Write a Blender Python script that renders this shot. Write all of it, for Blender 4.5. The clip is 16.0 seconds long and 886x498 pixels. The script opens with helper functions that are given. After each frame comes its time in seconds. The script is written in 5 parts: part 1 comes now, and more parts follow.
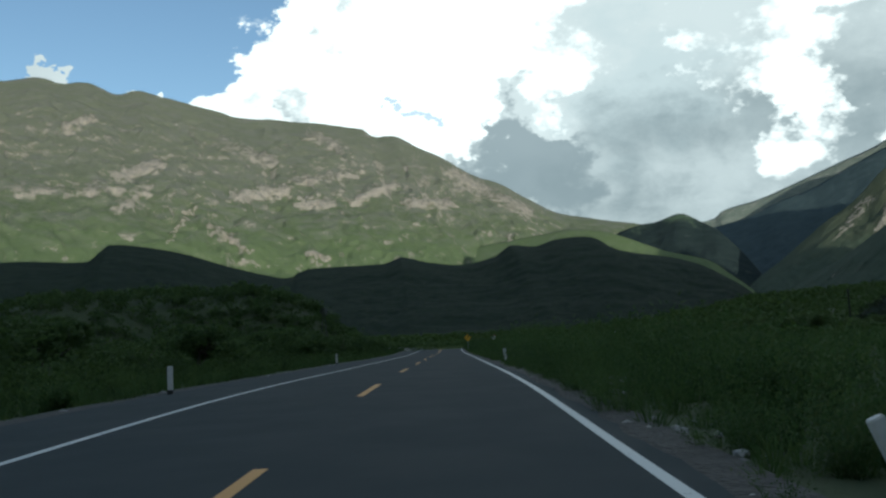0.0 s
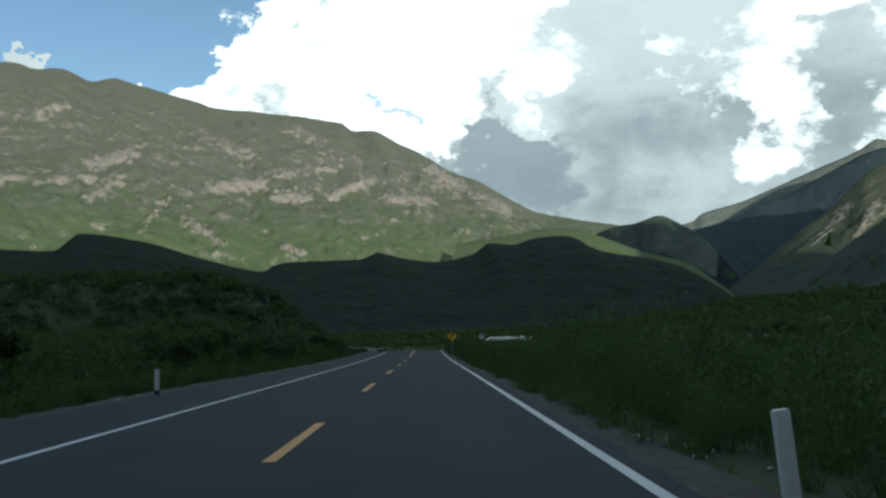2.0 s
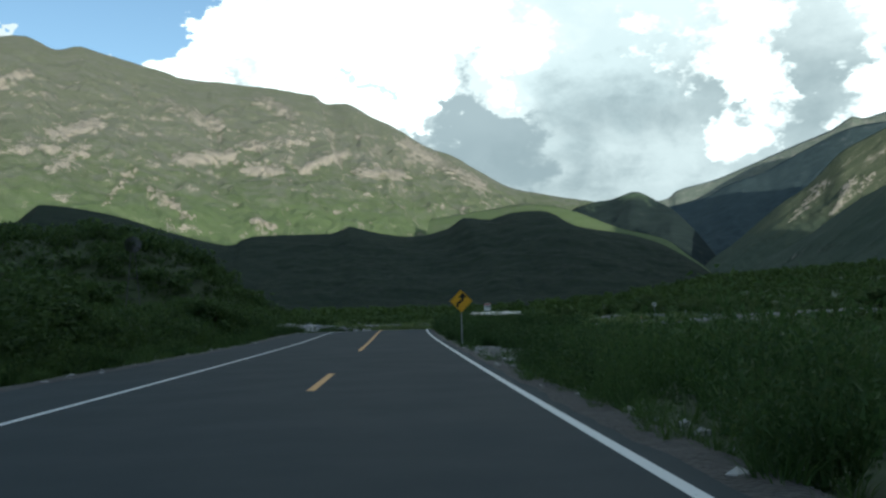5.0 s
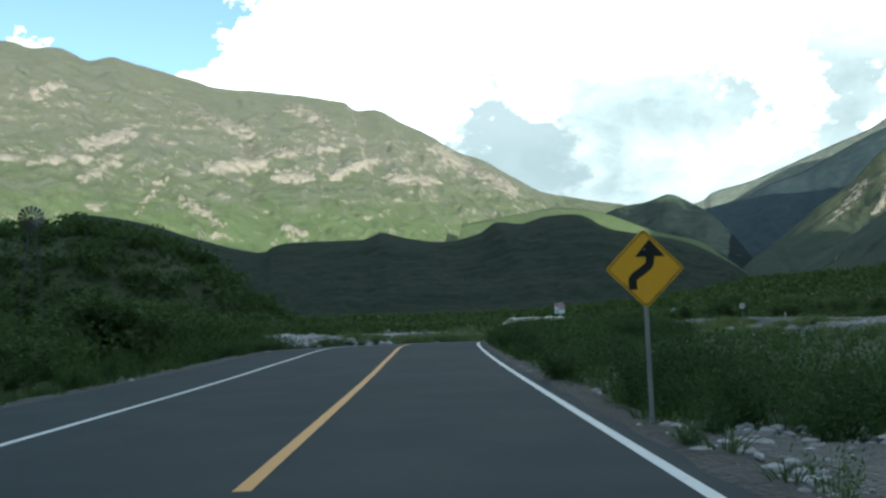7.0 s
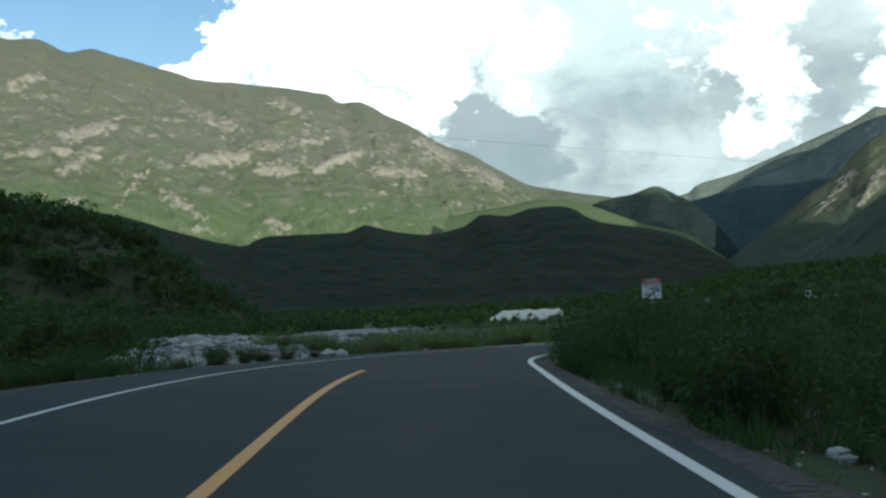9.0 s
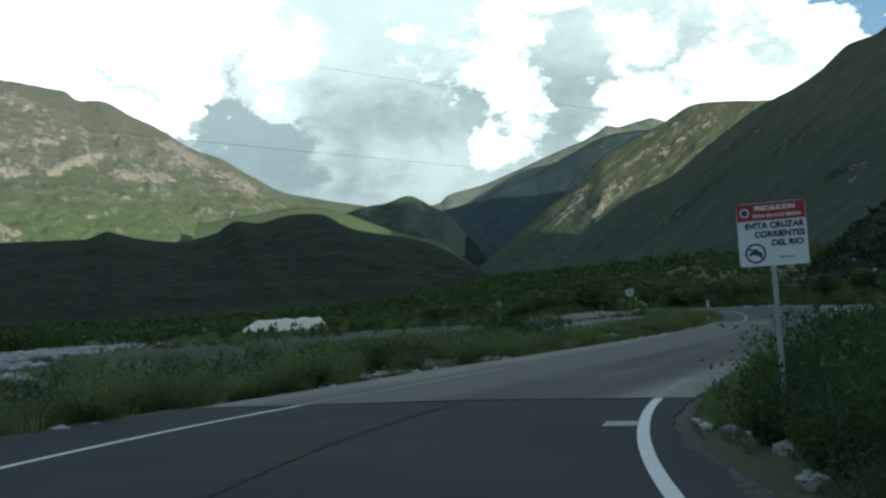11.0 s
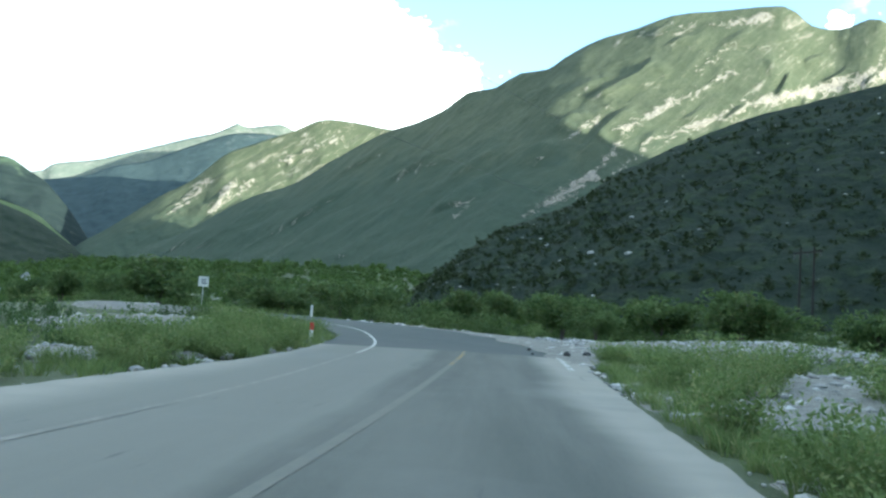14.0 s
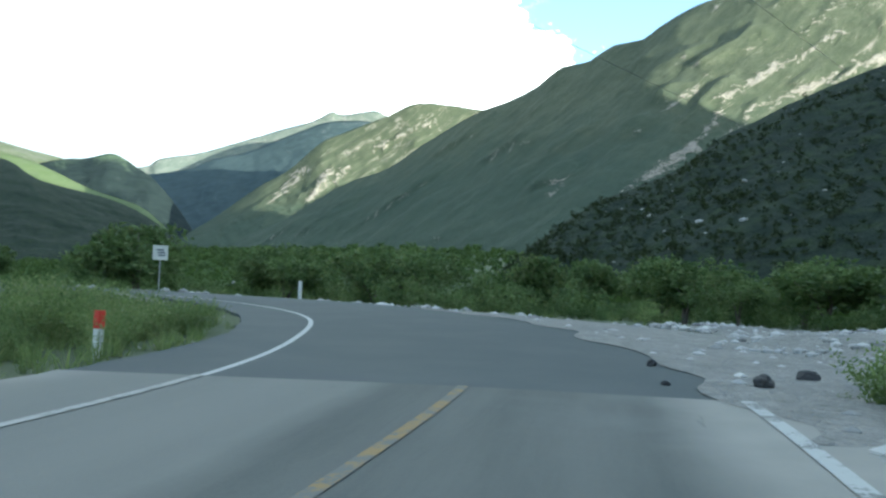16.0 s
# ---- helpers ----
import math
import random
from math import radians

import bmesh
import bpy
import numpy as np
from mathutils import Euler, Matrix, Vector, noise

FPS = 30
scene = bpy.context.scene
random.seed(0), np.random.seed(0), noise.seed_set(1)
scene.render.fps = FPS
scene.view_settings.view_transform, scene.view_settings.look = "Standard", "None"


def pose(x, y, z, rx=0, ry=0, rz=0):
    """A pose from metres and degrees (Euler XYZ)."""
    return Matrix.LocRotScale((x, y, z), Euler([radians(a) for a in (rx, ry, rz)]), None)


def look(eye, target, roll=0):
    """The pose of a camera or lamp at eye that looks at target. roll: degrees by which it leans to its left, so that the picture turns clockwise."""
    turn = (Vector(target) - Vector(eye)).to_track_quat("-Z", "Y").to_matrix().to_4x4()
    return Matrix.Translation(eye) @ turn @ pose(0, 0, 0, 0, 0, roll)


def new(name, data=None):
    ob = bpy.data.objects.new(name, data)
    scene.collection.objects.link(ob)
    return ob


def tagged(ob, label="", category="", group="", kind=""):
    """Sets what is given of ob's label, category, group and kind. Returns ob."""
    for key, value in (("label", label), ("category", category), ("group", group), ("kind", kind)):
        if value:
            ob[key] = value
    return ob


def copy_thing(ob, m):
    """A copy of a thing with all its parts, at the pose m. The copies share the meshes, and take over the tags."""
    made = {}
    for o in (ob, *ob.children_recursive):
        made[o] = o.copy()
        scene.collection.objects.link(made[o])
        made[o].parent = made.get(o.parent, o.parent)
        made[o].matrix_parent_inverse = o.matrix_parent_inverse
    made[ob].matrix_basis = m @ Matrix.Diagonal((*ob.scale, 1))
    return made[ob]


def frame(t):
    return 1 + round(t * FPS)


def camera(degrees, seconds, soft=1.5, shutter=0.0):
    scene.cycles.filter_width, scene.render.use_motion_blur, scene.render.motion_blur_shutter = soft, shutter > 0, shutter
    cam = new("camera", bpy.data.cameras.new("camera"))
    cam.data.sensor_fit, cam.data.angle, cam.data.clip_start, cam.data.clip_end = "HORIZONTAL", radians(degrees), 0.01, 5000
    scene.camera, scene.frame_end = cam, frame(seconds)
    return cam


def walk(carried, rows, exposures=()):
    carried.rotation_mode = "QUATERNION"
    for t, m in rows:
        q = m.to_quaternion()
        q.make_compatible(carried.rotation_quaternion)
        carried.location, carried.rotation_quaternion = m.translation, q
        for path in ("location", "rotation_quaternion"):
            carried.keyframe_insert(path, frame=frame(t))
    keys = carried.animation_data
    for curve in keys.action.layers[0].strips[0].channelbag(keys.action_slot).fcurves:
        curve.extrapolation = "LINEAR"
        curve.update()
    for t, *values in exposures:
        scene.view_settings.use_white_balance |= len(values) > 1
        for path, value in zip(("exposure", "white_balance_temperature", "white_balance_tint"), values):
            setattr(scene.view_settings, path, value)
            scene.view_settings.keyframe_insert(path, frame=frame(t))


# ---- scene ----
cam = camera(51.0, 16.0, soft=2.5)
PATH = [
    (0, pose(-0.015, -0.001, 0.959, 95.929, 2.860, 0.514)),
    (0.5, pose(-0.048, 9.864, 1.123, 95.827, 2.596, 0.209)),
    (1, pose(-0.096, 19.583, 1.255, 95.782, 2.306, -0.152)),
    (1.5, pose(-0.153, 29.221, 1.297, 95.754, 1.933, -0.543)),
    (2, pose(-0.169, 38.835, 1.269, 95.747, 1.760, -0.983)),
    (2.5, pose(-0.213, 48.315, 1.260, 95.781, 1.518, -1.359)),
    (3, pose(-0.295, 57.773, 1.261, 95.654, 1.357, -1.781)),
    (3.5, pose(-0.316, 67.175, 1.229, 95.523, 1.273, -2.114)),
    (4, pose(-0.343, 76.392, 1.219, 95.326, 1.250, -2.354)),
    (6.3, pose(-0.263, 111.055, 1.086, 93.167, 1.948, -2.798)),
    (6.5, pose(-0.271, 113.920, 1.110, 93.590, 1.879, -1.981)),
    (7, pose(-0.336, 121.019, 1.252, 94.689, 2.012, -0.665)),
    (7.5, pose(-0.353, 128.096, 1.256, 94.800, 1.985, -0.133)),
    (8, pose(-0.350, 135.132, 1.247, 94.319, 2.078, -0.426)),
    (8.2, pose(-0.386, 137.936, 1.246, 94.130, 1.952, -0.556)),
    (10.3, pose(0.314, 167.825, 1.570, 94.475, 3.753, -8.594)),
    (10.5, pose(0.640, 169.919, 1.537, 94.340, 3.770, -10.638)),
    (11, pose(1.577, 174.924, 1.420, 94.069, 3.316, -16.625)),
    (11.5, pose(2.912, 179.581, 1.375, 93.909, 2.589, -23.074)),
    (12, pose(4.845, 183.923, 1.315, 93.373, 1.649, -29.076)),
    (12.5, pose(7.182, 188.085, 1.215, 92.767, 0.391, -34.393)),
    (13, pose(10.079, 192.081, 1.128, 92.207, -1.069, -37.993)),
    (13.5, pose(13.373, 195.799, 1.074, 92.286, -2.749, -40.228)),
    (13.75, pose(15.131, 197.517, 1.063, 93.549, -3.290, -40.530)),
    (13.9, pose(16.185, 198.549, 1.056, 94.180, -3.561, -40.681)),
    (14, pose(16.888, 199.236, 1.052, 94.322, -3.622, -40.715)),
    (14.2, pose(18.321, 200.613, 1.040, 94.186, -3.247, -40.567)),
    (14.35, pose(19.395, 201.646, 1.030, 93.345, -0.933, -39.651)),
    (14.5, pose(20.470, 202.679, 1.021, 93.186, -0.495, -39.478)),
    (15, pose(24.323, 206.346, 1.035, 93.507, -0.585, -37.928)),
    (15.5, pose(28.065, 210.099, 1.030, 93.651, -1.461, -36.263)),
    (16, pose(31.497, 213.719, 1.025, 92.902, -2.140, -34.578)),
]
EXPOSURES = [(0.0, -0.22, 6000, -4), (4.2, -0.2, 6000, -4), (6.3, 0.74, 6050, -6), (7.1, 0.7, 6050, -6), (7.5, 0.34, 6050, -6), (8.2, 0.2, 6050, -6), (10.3, 0.05, 6050, -8), (11.5, 0.17, 6000, -8), (12.6, 1.0, 6000, -10), (13.1, 1.08, 5980, -10), (13.5, 1.55, 5970, -10), (14.0, 1.88, 5950, -9), (14.5, 1.85, 5950, -9), (15.0, 1.62, 5950, -9), (15.5, 1.42, 5950, -9), (16.0, 1.66, 5950, -7)]
walk(cam, PATH, EXPOSURES)

# ---------------------------------------------------------------- light
SUN_AZ, SUN_EL = 155.0, 8.5      # clockwise from +y, and above the horizon
sun_dir = Vector((math.sin(radians(SUN_AZ)) * math.cos(radians(SUN_EL)), math.cos(radians(SUN_AZ)) * math.cos(radians(SUN_EL)), math.sin(radians(SUN_EL))))
sun = new("sun", bpy.data.lights.new("sun", "SUN"))
sun.data.energy, sun.data.angle, sun.data.color = 4.8, radians(0.6), (1.0, 0.93, 0.80)
sun.matrix_world = look(sun_dir * 50, (0, 0, 0))


class Nodes:
    """A short way to write node trees."""

    def __init__(self, tree):
        self.tree = tree
        tree.nodes.clear()

    def add(self, kind, props=(), **inputs):
        n = self.tree.nodes.new(kind)
        for key, value in dict(props).items():
            setattr(n, key, value)
        for key, value in inputs.items():
            self.put(n, key.replace("_", " "), value)
        return n

    def put(self, n, key, value):
        slot = n.inputs[int(key[1:])] if key[0] == "i" and key[1:].isdigit() else n.inputs[key]
        if isinstance(value, bpy.types.NodeSocket):
            self.tree.links.new(value, slot)
        elif isinstance(value, bpy.types.Node):
            self.tree.links.new(value.outputs[0], slot)
        else:
            slot.default_value = value
        return n

    def math(self, op, a, b=0.0, c=0.0, clamp=False):
        n = self.add("ShaderNodeMath", {"operation": op, "use_clamp": clamp})
        for k, value in enumerate((a, b, c)):
            self.put(n, f"i{k}", value)
        return n.outputs[0]

    def ramp(self, fac, lo, hi, a=0.0, b=1.0):
        n = self.add("ShaderNodeMapRange", {"interpolation_type": "SMOOTHSTEP"})
        for k, value in enumerate((fac, lo, hi, a, b)):
            self.put(n, f"i{k}", value)
        return n.outputs[0]

    def mix(self, fac, a, b, blend="MIX"):
        n = self.add("ShaderNodeMix", {"data_type": "RGBA", "blend_type": blend})
        self.put(n, "i0", fac)
        for k, value in ((6, a), (7, b)):
            self.put(n, f"i{k}", (*value, 1.0) if isinstance(value, tuple) and len(value) == 3 else value)
        return n.outputs[2]

    def noise(self, at, scale, detail=4.0, rough=0.55, warp=0.0):
        n = self.add("ShaderNodeTexNoise", Scale=scale, Detail=detail, Roughness=rough, Distortion=warp)
        self.put(n, "Vector", at)
        return n.outputs["Fac"]


def sky():
    world = bpy.data.worlds.new("sky")
    scene.world = world
    world.use_nodes = True
    g = Nodes(world.node_tree)
    out = g.add("ShaderNodeOutputWorld")
    air = g.add("ShaderNodeTexSky", {"sky_type": "NISHITA", "sun_disc": False, "sun_elevation": radians(SUN_EL + 20), "sun_rotation": radians(SUN_AZ), "dust_density": 0.6})
    way = g.add("ShaderNodeTexCoord").outputs["Generated"]
    part = g.add("ShaderNodeSeparateXYZ", Vector=way)
    puffy = g.add("ShaderNodeCombineXYZ", X=part.outputs[0], Y=part.outputs[1], Z=g.math("MULTIPLY", part.outputs[2], 1.5)).outputs[0]
    heap = g.noise(puffy, 5.0, 12.0, 0.58, 0.15)
    billow = g.noise(puffy, 8.5, 12.0, 0.62, 0.2)
    soft = g.noise(puffy, 4.6, 3.5, 0.5, 0.3)
    swell = g.noise(puffy, 9.0, 4.5, 0.55, 0.2)

    # directions shifted a few degrees to and fro, so that no patch of cloud has an even outline
    stir = g.add("ShaderNodeTexNoise", Scale=13.0, Detail=5.0, Roughness=0.6)
    g.put(stir, "Vector", puffy)
    centred, scaled, warp = (g.add("ShaderNodeVectorMath", {"operation": op}) for op in ("SUBTRACT", "SCALE", "ADD"))
    g.put(centred, "i0", stir.outputs["Color"]), g.put(centred, "i1", (0.5, 0.5, 0.5))
    g.put(scaled, "i0", centred.outputs[0]), g.put(scaled, "Scale", 0.22)
    g.put(warp, "i0", way), g.put(warp, "i1", scaled.outputs[0])
    warped = g.add("ShaderNodeVectorMath", {"operation": "NORMALIZE"})
    g.put(warped, "i0", warp.outputs[0])
    warped = warped.outputs[0]

    def spot(az, el, inner, outer):
        """1 towards a part of the sky, 0 away from it, in degrees."""
        to = (math.sin(radians(az)) * math.cos(radians(el)), math.cos(radians(az)) * math.cos(radians(el)), math.sin(radians(el)))
        dot = g.add("ShaderNodeVectorMath", {"operation": "DOT_PRODUCT"})
        g.put(dot, "i0", warped), g.put(dot, "i1", to)
        return g.ramp(dot.outputs["Value"], math.cos(radians(outer)), math.cos(radians(inner)))

    def beyond(az_a, el_a, az_b, el_b):
        """How far a part of the sky lies to the right of the line from one direction up to another, as a sine."""
        a, b = (Vector((math.sin(radians(az)) * math.cos(radians(el)), math.cos(radians(az)) * math.cos(radians(el)), math.sin(radians(el)))) for az, el in ((az_a, el_a), (az_b, el_b)))
        dot = g.add("ShaderNodeVectorMath", {"operation": "DOT_PRODUCT"})
        g.put(dot, "i0", way), g.put(dot, "i1", tuple(a.cross(b).normalized()))
        return dot.outputs["Value"]

    def total(*terms):
        out = terms[0]
        for term in terms[1:]:
            out = g.math("ADD", out, term)
        return out

    def some(field, gain):
        return g.math("MULTIPLY", field, gain)

    # domes of cloud: rounded cells within cells
    cells = g.add("ShaderNodeTexVoronoi", Scale=17.0, Detail=3.0, Roughness=0.62, Lacunarity=2.3)
    g.put(cells, "Vector", puffy)
    domes = g.math("SUBTRACT", 0.5, cells.outputs["Distance"])
    # a bank of cumulus ahead between two ragged edges; elsewhere a clear sky with scattered puffs
    left_edge, right_edge = beyond(-17.3, 15.0, -11.2, 20.9), beyond(39.0, 18.8, 44.6, 14.6)
    inside = g.math("MINIMUM", left_edge, right_edge)
    ragged = total(inside, some(domes, 0.034), some(g.math("SUBTRACT", billow, 0.5), 0.10))
    front = g.math("MULTIPLY", g.ramp(ragged, -0.003, 0.006), spot(14, 14, 34, 44))
    tufts = g.math("MAXIMUM", spot(-22.6, 14.2, 0.4, 2.2), g.math("MAXIMUM", spot(-18.2, 14.2, 0.4, 2.3), spot(63.5, 16.9, 0.2, 1.6)))
    tufts = g.ramp(total(tufts, some(domes, 0.25), some(g.math("SUBTRACT", swell, 0.5), 0.5)), 0.46, 0.54)
    clear = g.math("MAXIMUM", spot(-32, 22, 17, 23), spot(52, 20, 11, 15))
    cover = total(g.math("MULTIPLY_ADD", heap, 1.3, g.math("MULTIPLY_ADD", billow, 0.6, -0.45)), some(spot(20, 8, 34, 75), 0.10), 0.04)
    scattered = g.math("MULTIPLY", g.ramp(cover, 0.60, 0.65), g.math("SUBTRACT", 1.0, clear))
    hole = g.ramp(total(spot(-0.8, 15.1, 0.1, 1.0), some(domes, 0.4)), 0.45, 0.62)
    mask = g.math("MULTIPLY", g.math("MAXIMUM", front, g.math("MAXIMUM", scattered, tufts)), g.math("MULTIPLY_ADD", hole, -0.6, 1.0))
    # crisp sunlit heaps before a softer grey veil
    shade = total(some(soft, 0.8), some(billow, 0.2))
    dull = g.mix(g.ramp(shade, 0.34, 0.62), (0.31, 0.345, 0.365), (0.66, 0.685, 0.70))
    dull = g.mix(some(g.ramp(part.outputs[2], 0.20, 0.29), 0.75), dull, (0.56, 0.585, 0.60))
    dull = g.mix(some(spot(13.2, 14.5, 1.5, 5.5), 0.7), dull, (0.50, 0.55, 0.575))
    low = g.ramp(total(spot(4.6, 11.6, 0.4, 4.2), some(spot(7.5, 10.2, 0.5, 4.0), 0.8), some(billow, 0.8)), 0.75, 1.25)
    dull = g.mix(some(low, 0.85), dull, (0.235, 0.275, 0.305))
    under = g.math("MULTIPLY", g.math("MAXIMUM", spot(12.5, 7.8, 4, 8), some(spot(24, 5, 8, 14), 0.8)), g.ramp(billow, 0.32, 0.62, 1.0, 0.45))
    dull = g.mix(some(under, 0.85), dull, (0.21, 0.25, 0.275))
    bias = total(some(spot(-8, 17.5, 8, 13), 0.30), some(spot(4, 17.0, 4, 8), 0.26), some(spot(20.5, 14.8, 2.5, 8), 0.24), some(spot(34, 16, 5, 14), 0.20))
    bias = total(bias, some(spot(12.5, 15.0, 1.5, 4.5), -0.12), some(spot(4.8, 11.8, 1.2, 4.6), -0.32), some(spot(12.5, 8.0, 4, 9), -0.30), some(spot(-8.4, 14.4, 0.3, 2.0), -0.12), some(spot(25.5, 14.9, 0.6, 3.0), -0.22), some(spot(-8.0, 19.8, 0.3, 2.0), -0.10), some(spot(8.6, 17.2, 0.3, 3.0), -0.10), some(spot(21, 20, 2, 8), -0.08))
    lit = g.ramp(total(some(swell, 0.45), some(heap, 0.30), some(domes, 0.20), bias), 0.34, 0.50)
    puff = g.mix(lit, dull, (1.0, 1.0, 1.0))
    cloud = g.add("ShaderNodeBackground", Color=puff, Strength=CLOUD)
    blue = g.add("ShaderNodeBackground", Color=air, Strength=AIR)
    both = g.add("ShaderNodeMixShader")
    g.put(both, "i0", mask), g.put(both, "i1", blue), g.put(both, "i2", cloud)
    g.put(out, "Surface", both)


CLOUD, AIR = 1.5, 0.14
sky()


# ---------------------------------------------------------------- materials
def material(name):
    m = bpy.data.materials.new(name)
    m.use_nodes = True
    g = Nodes(m.node_tree)
    out = g.add("ShaderNodeOutputMaterial")
    skin = g.add("ShaderNodeBsdfPrincipled")
    g.put(out, "Surface", skin)
    return m, g, skin, out


def bump(g, skin, height, far=0.05, strength=0.6):
    g.put(skin, "Normal", g.add("ShaderNodeBump", Height=height, Distance=far, Strength=strength).outputs[0])


def position(g):
    return g.add("ShaderNodeNewGeometry").outputs["Position"]


def plain(name, colour, rough=0.6, metal=0.0, grain=0.15, scale=20.0):
    m, g, skin, _ = material(name)
    at = g.add("ShaderNodeTexCoord").outputs["Object"]
    n = g.noise(at, scale, 5.0)
    dark = tuple(c * (1 - grain * 2) for c in colour)
    light = tuple(min(1, c * (1 + grain)) for c in colour)
    g.put(skin, "Base Color", g.mix(n, dark, light))
    g.put(skin, "Roughness", rough), g.put(skin, "Metallic", metal)
    bump(g, skin, n, 0.004, 0.4)
    return m


def asphalt(name, gain, tint=(1.0, 1.0, 1.0)):
    m, g, skin, _ = material(name)
    at = position(g)
    fine, patch, big = g.noise(at, 60.0, 3.0), g.noise(at, 0.6, 5.0), g.noise(at, 0.12, 3.0)
    tone = lambda r, gr, b: (r * gain * tint[0], gr * gain * tint[1], b * gain * tint[2])
    c = g.mix(patch, tone(0.023, 0.031, 0.034), tone(0.029, 0.038, 0.042))
    c = g.mix(g.math("MULTIPLY", g.ramp(big, 0.35, 0.75), 0.3), c, tone(0.037, 0.047, 0.051))
    c = g.mix(g.math("MULTIPLY", fine, 0.3), c, tone(0.060, 0.067, 0.069))
    g.put(skin, "Specular IOR Level", 0.1)
    g.put(skin, "Base Color", c), g.put(skin, "Roughness", g.ramp(patch, 0.3, 0.7, 0.8, 0.92))
    bump(g, skin, fine, 0.006, 0.5)
    return m


def concrete():
    m, g, skin, _ = material("worn_concrete")
    at = position(g)
    fine, patch, big = g.noise(at, 40.0, 4.0), g.noise(at, 0.9, 6.0, 0.6), g.noise(at, 0.22, 4.0)
    # driven lanes are darkened by tyres; the edges and the joint between the slabs stay pale
    cross, along = (g.add("ShaderNodeVectorMath", {"operation": "DOT_PRODUCT"}) for _ in range(2))
    g.put(cross, "i0", at), g.put(cross, "i1", (0.722, -0.692, 0.0))
    g.put(along, "i0", at), g.put(along, "i1", (0.692, 0.722, 0.0))
    lane = g.add("ShaderNodeCombineXYZ", X=g.math("MULTIPLY", along.outputs["Value"], 0.07), Y=g.math("MULTIPLY", cross.outputs["Value"], 0.9))
    streak = g.noise(lane.outputs[0], 1.0, 6.0, 0.65)
    off = g.math("ADD", g.math("ADD", cross.outputs["Value"], 126.8), g.math("MULTIPLY", g.math("SUBTRACT", big, 0.5), 0.8))
    near_lane = g.math("MULTIPLY", g.ramp(off, -0.95, -0.5), g.ramp(off, 2.1, 3.0, 1.0, 0.0))
    far_lane = g.math("MULTIPLY", g.ramp(off, -5.0, -3.6), g.ramp(off, -0.8, -0.45, 1.0, 0.0))
    c = g.mix(patch, (0.185, 0.178, 0.158), (0.275, 0.262, 0.235))
    dark = g.mix(streak, (0.047, 0.053, 0.050), (0.080, 0.086, 0.080))
    mild = g.mix(streak, (0.102, 0.105, 0.096), (0.155, 0.155, 0.141))
    c = g.mix(g.math("MULTIPLY", far_lane, 0.92), c, mild)
    c = g.mix(g.math("MULTIPLY", near_lane, g.ramp(streak, 0.35, 0.65, 0.96, 0.8)), c, dark)
    c = g.mix(g.math("MULTIPLY", g.ramp(big, 0.54, 0.68), 0.3), c, (0.16, 0.163, 0.157))
    # oil and tyre marks
    spots = g.ramp(g.noise(lane.outputs[0], 5.5, 4.0, 0.6), 0.66, 0.74)
    c = g.mix(g.math("MULTIPLY", spots, 0.55), c, (0.05, 0.055, 0.056))
    g.put(skin, "Base Color", g.mix(g.math("MULTIPLY", fine, 0.2), c, (0.25, 0.245, 0.23)))
    g.put(skin, "Roughness", 0.9), g.put(skin, "Specular IOR Level", 0.1)
    bump(g, skin, g.math("ADD", fine, patch), 0.01, 0.4)
    return m


def paint(name, colour, wear, under, gloss=0.5):
    """Road paint, worn through in patches."""
    m, g, skin, _ = material(name)
    at = position(g)
    n = g.math("ADD", g.math("MULTIPLY", g.noise(at, 3.0, 6.0, 0.7), 0.7), g.math("MULTIPLY", g.noise(at, 30.0, 3.0), 0.3))
    gone = g.ramp(n, wear, wear + 0.09)
    g.put(skin, "Base Color", g.mix(gone, colour, under)), g.put(skin, "Roughness", 0.65 if gloss > 0.3 else 0.9)
    g.put(skin, "Specular IOR Level", gloss)
    return m


def earth():
    m, g, skin, _ = material("earth")
    at = position(g)
    big, mid, fine = g.noise(at, 0.035, 5.0, 0.6), g.noise(at, 0.5, 6.0, 0.6), g.noise(at, 9.0, 5.0, 0.65)
    grass = g.mix(mid, (0.026, 0.040, 0.014), (0.060, 0.078, 0.028))
    soil = g.mix(fine, (0.055, 0.053, 0.044), (0.14, 0.135, 0.12))
    c = g.mix(g.ramp(g.math("ADD", g.math("MULTIPLY", big, 0.6), g.math("MULTIPLY", mid, 0.4)), 0.60, 0.70), grass, soil)
    g.put(skin, "Base Color", c), g.put(skin, "Roughness", 0.95)
    bump(g, skin, g.math("ADD", mid, fine), 0.08, 0.8)
    return m


def gravel(name, gain):
    m, g, skin, _ = material(name)
    at = position(g)
    cell = g.add("ShaderNodeTexVoronoi", Scale=14.0)
    g.put(cell, "Vector", at)
    n = g.noise(at, 0.7, 5.0)
    lump = g.add("ShaderNodeTexVoronoi", Scale=3.2)
    g.put(lump, "Vector", at)
    c = g.mix(g.mix(0.5, cell.outputs["Color"], lump.outputs["Color"]), tuple(gain * v for v in (0.085, 0.082, 0.076)), tuple(gain * v for v in (0.28, 0.268, 0.245)))
    c = g.mix(g.math("MULTIPLY", n, 0.6), c, tuple(gain * v for v in (0.12, 0.115, 0.10)))
    g.put(skin, "Base Color", c), g.put(skin, "Roughness", 0.9)
    bump(g, skin, g.math("MULTIPLY_ADD", lump.outputs["Distance"], -1.2, g.math("SUBTRACT", 1.0, cell.outputs["Distance"])), 0.05, 1.0)
    return m


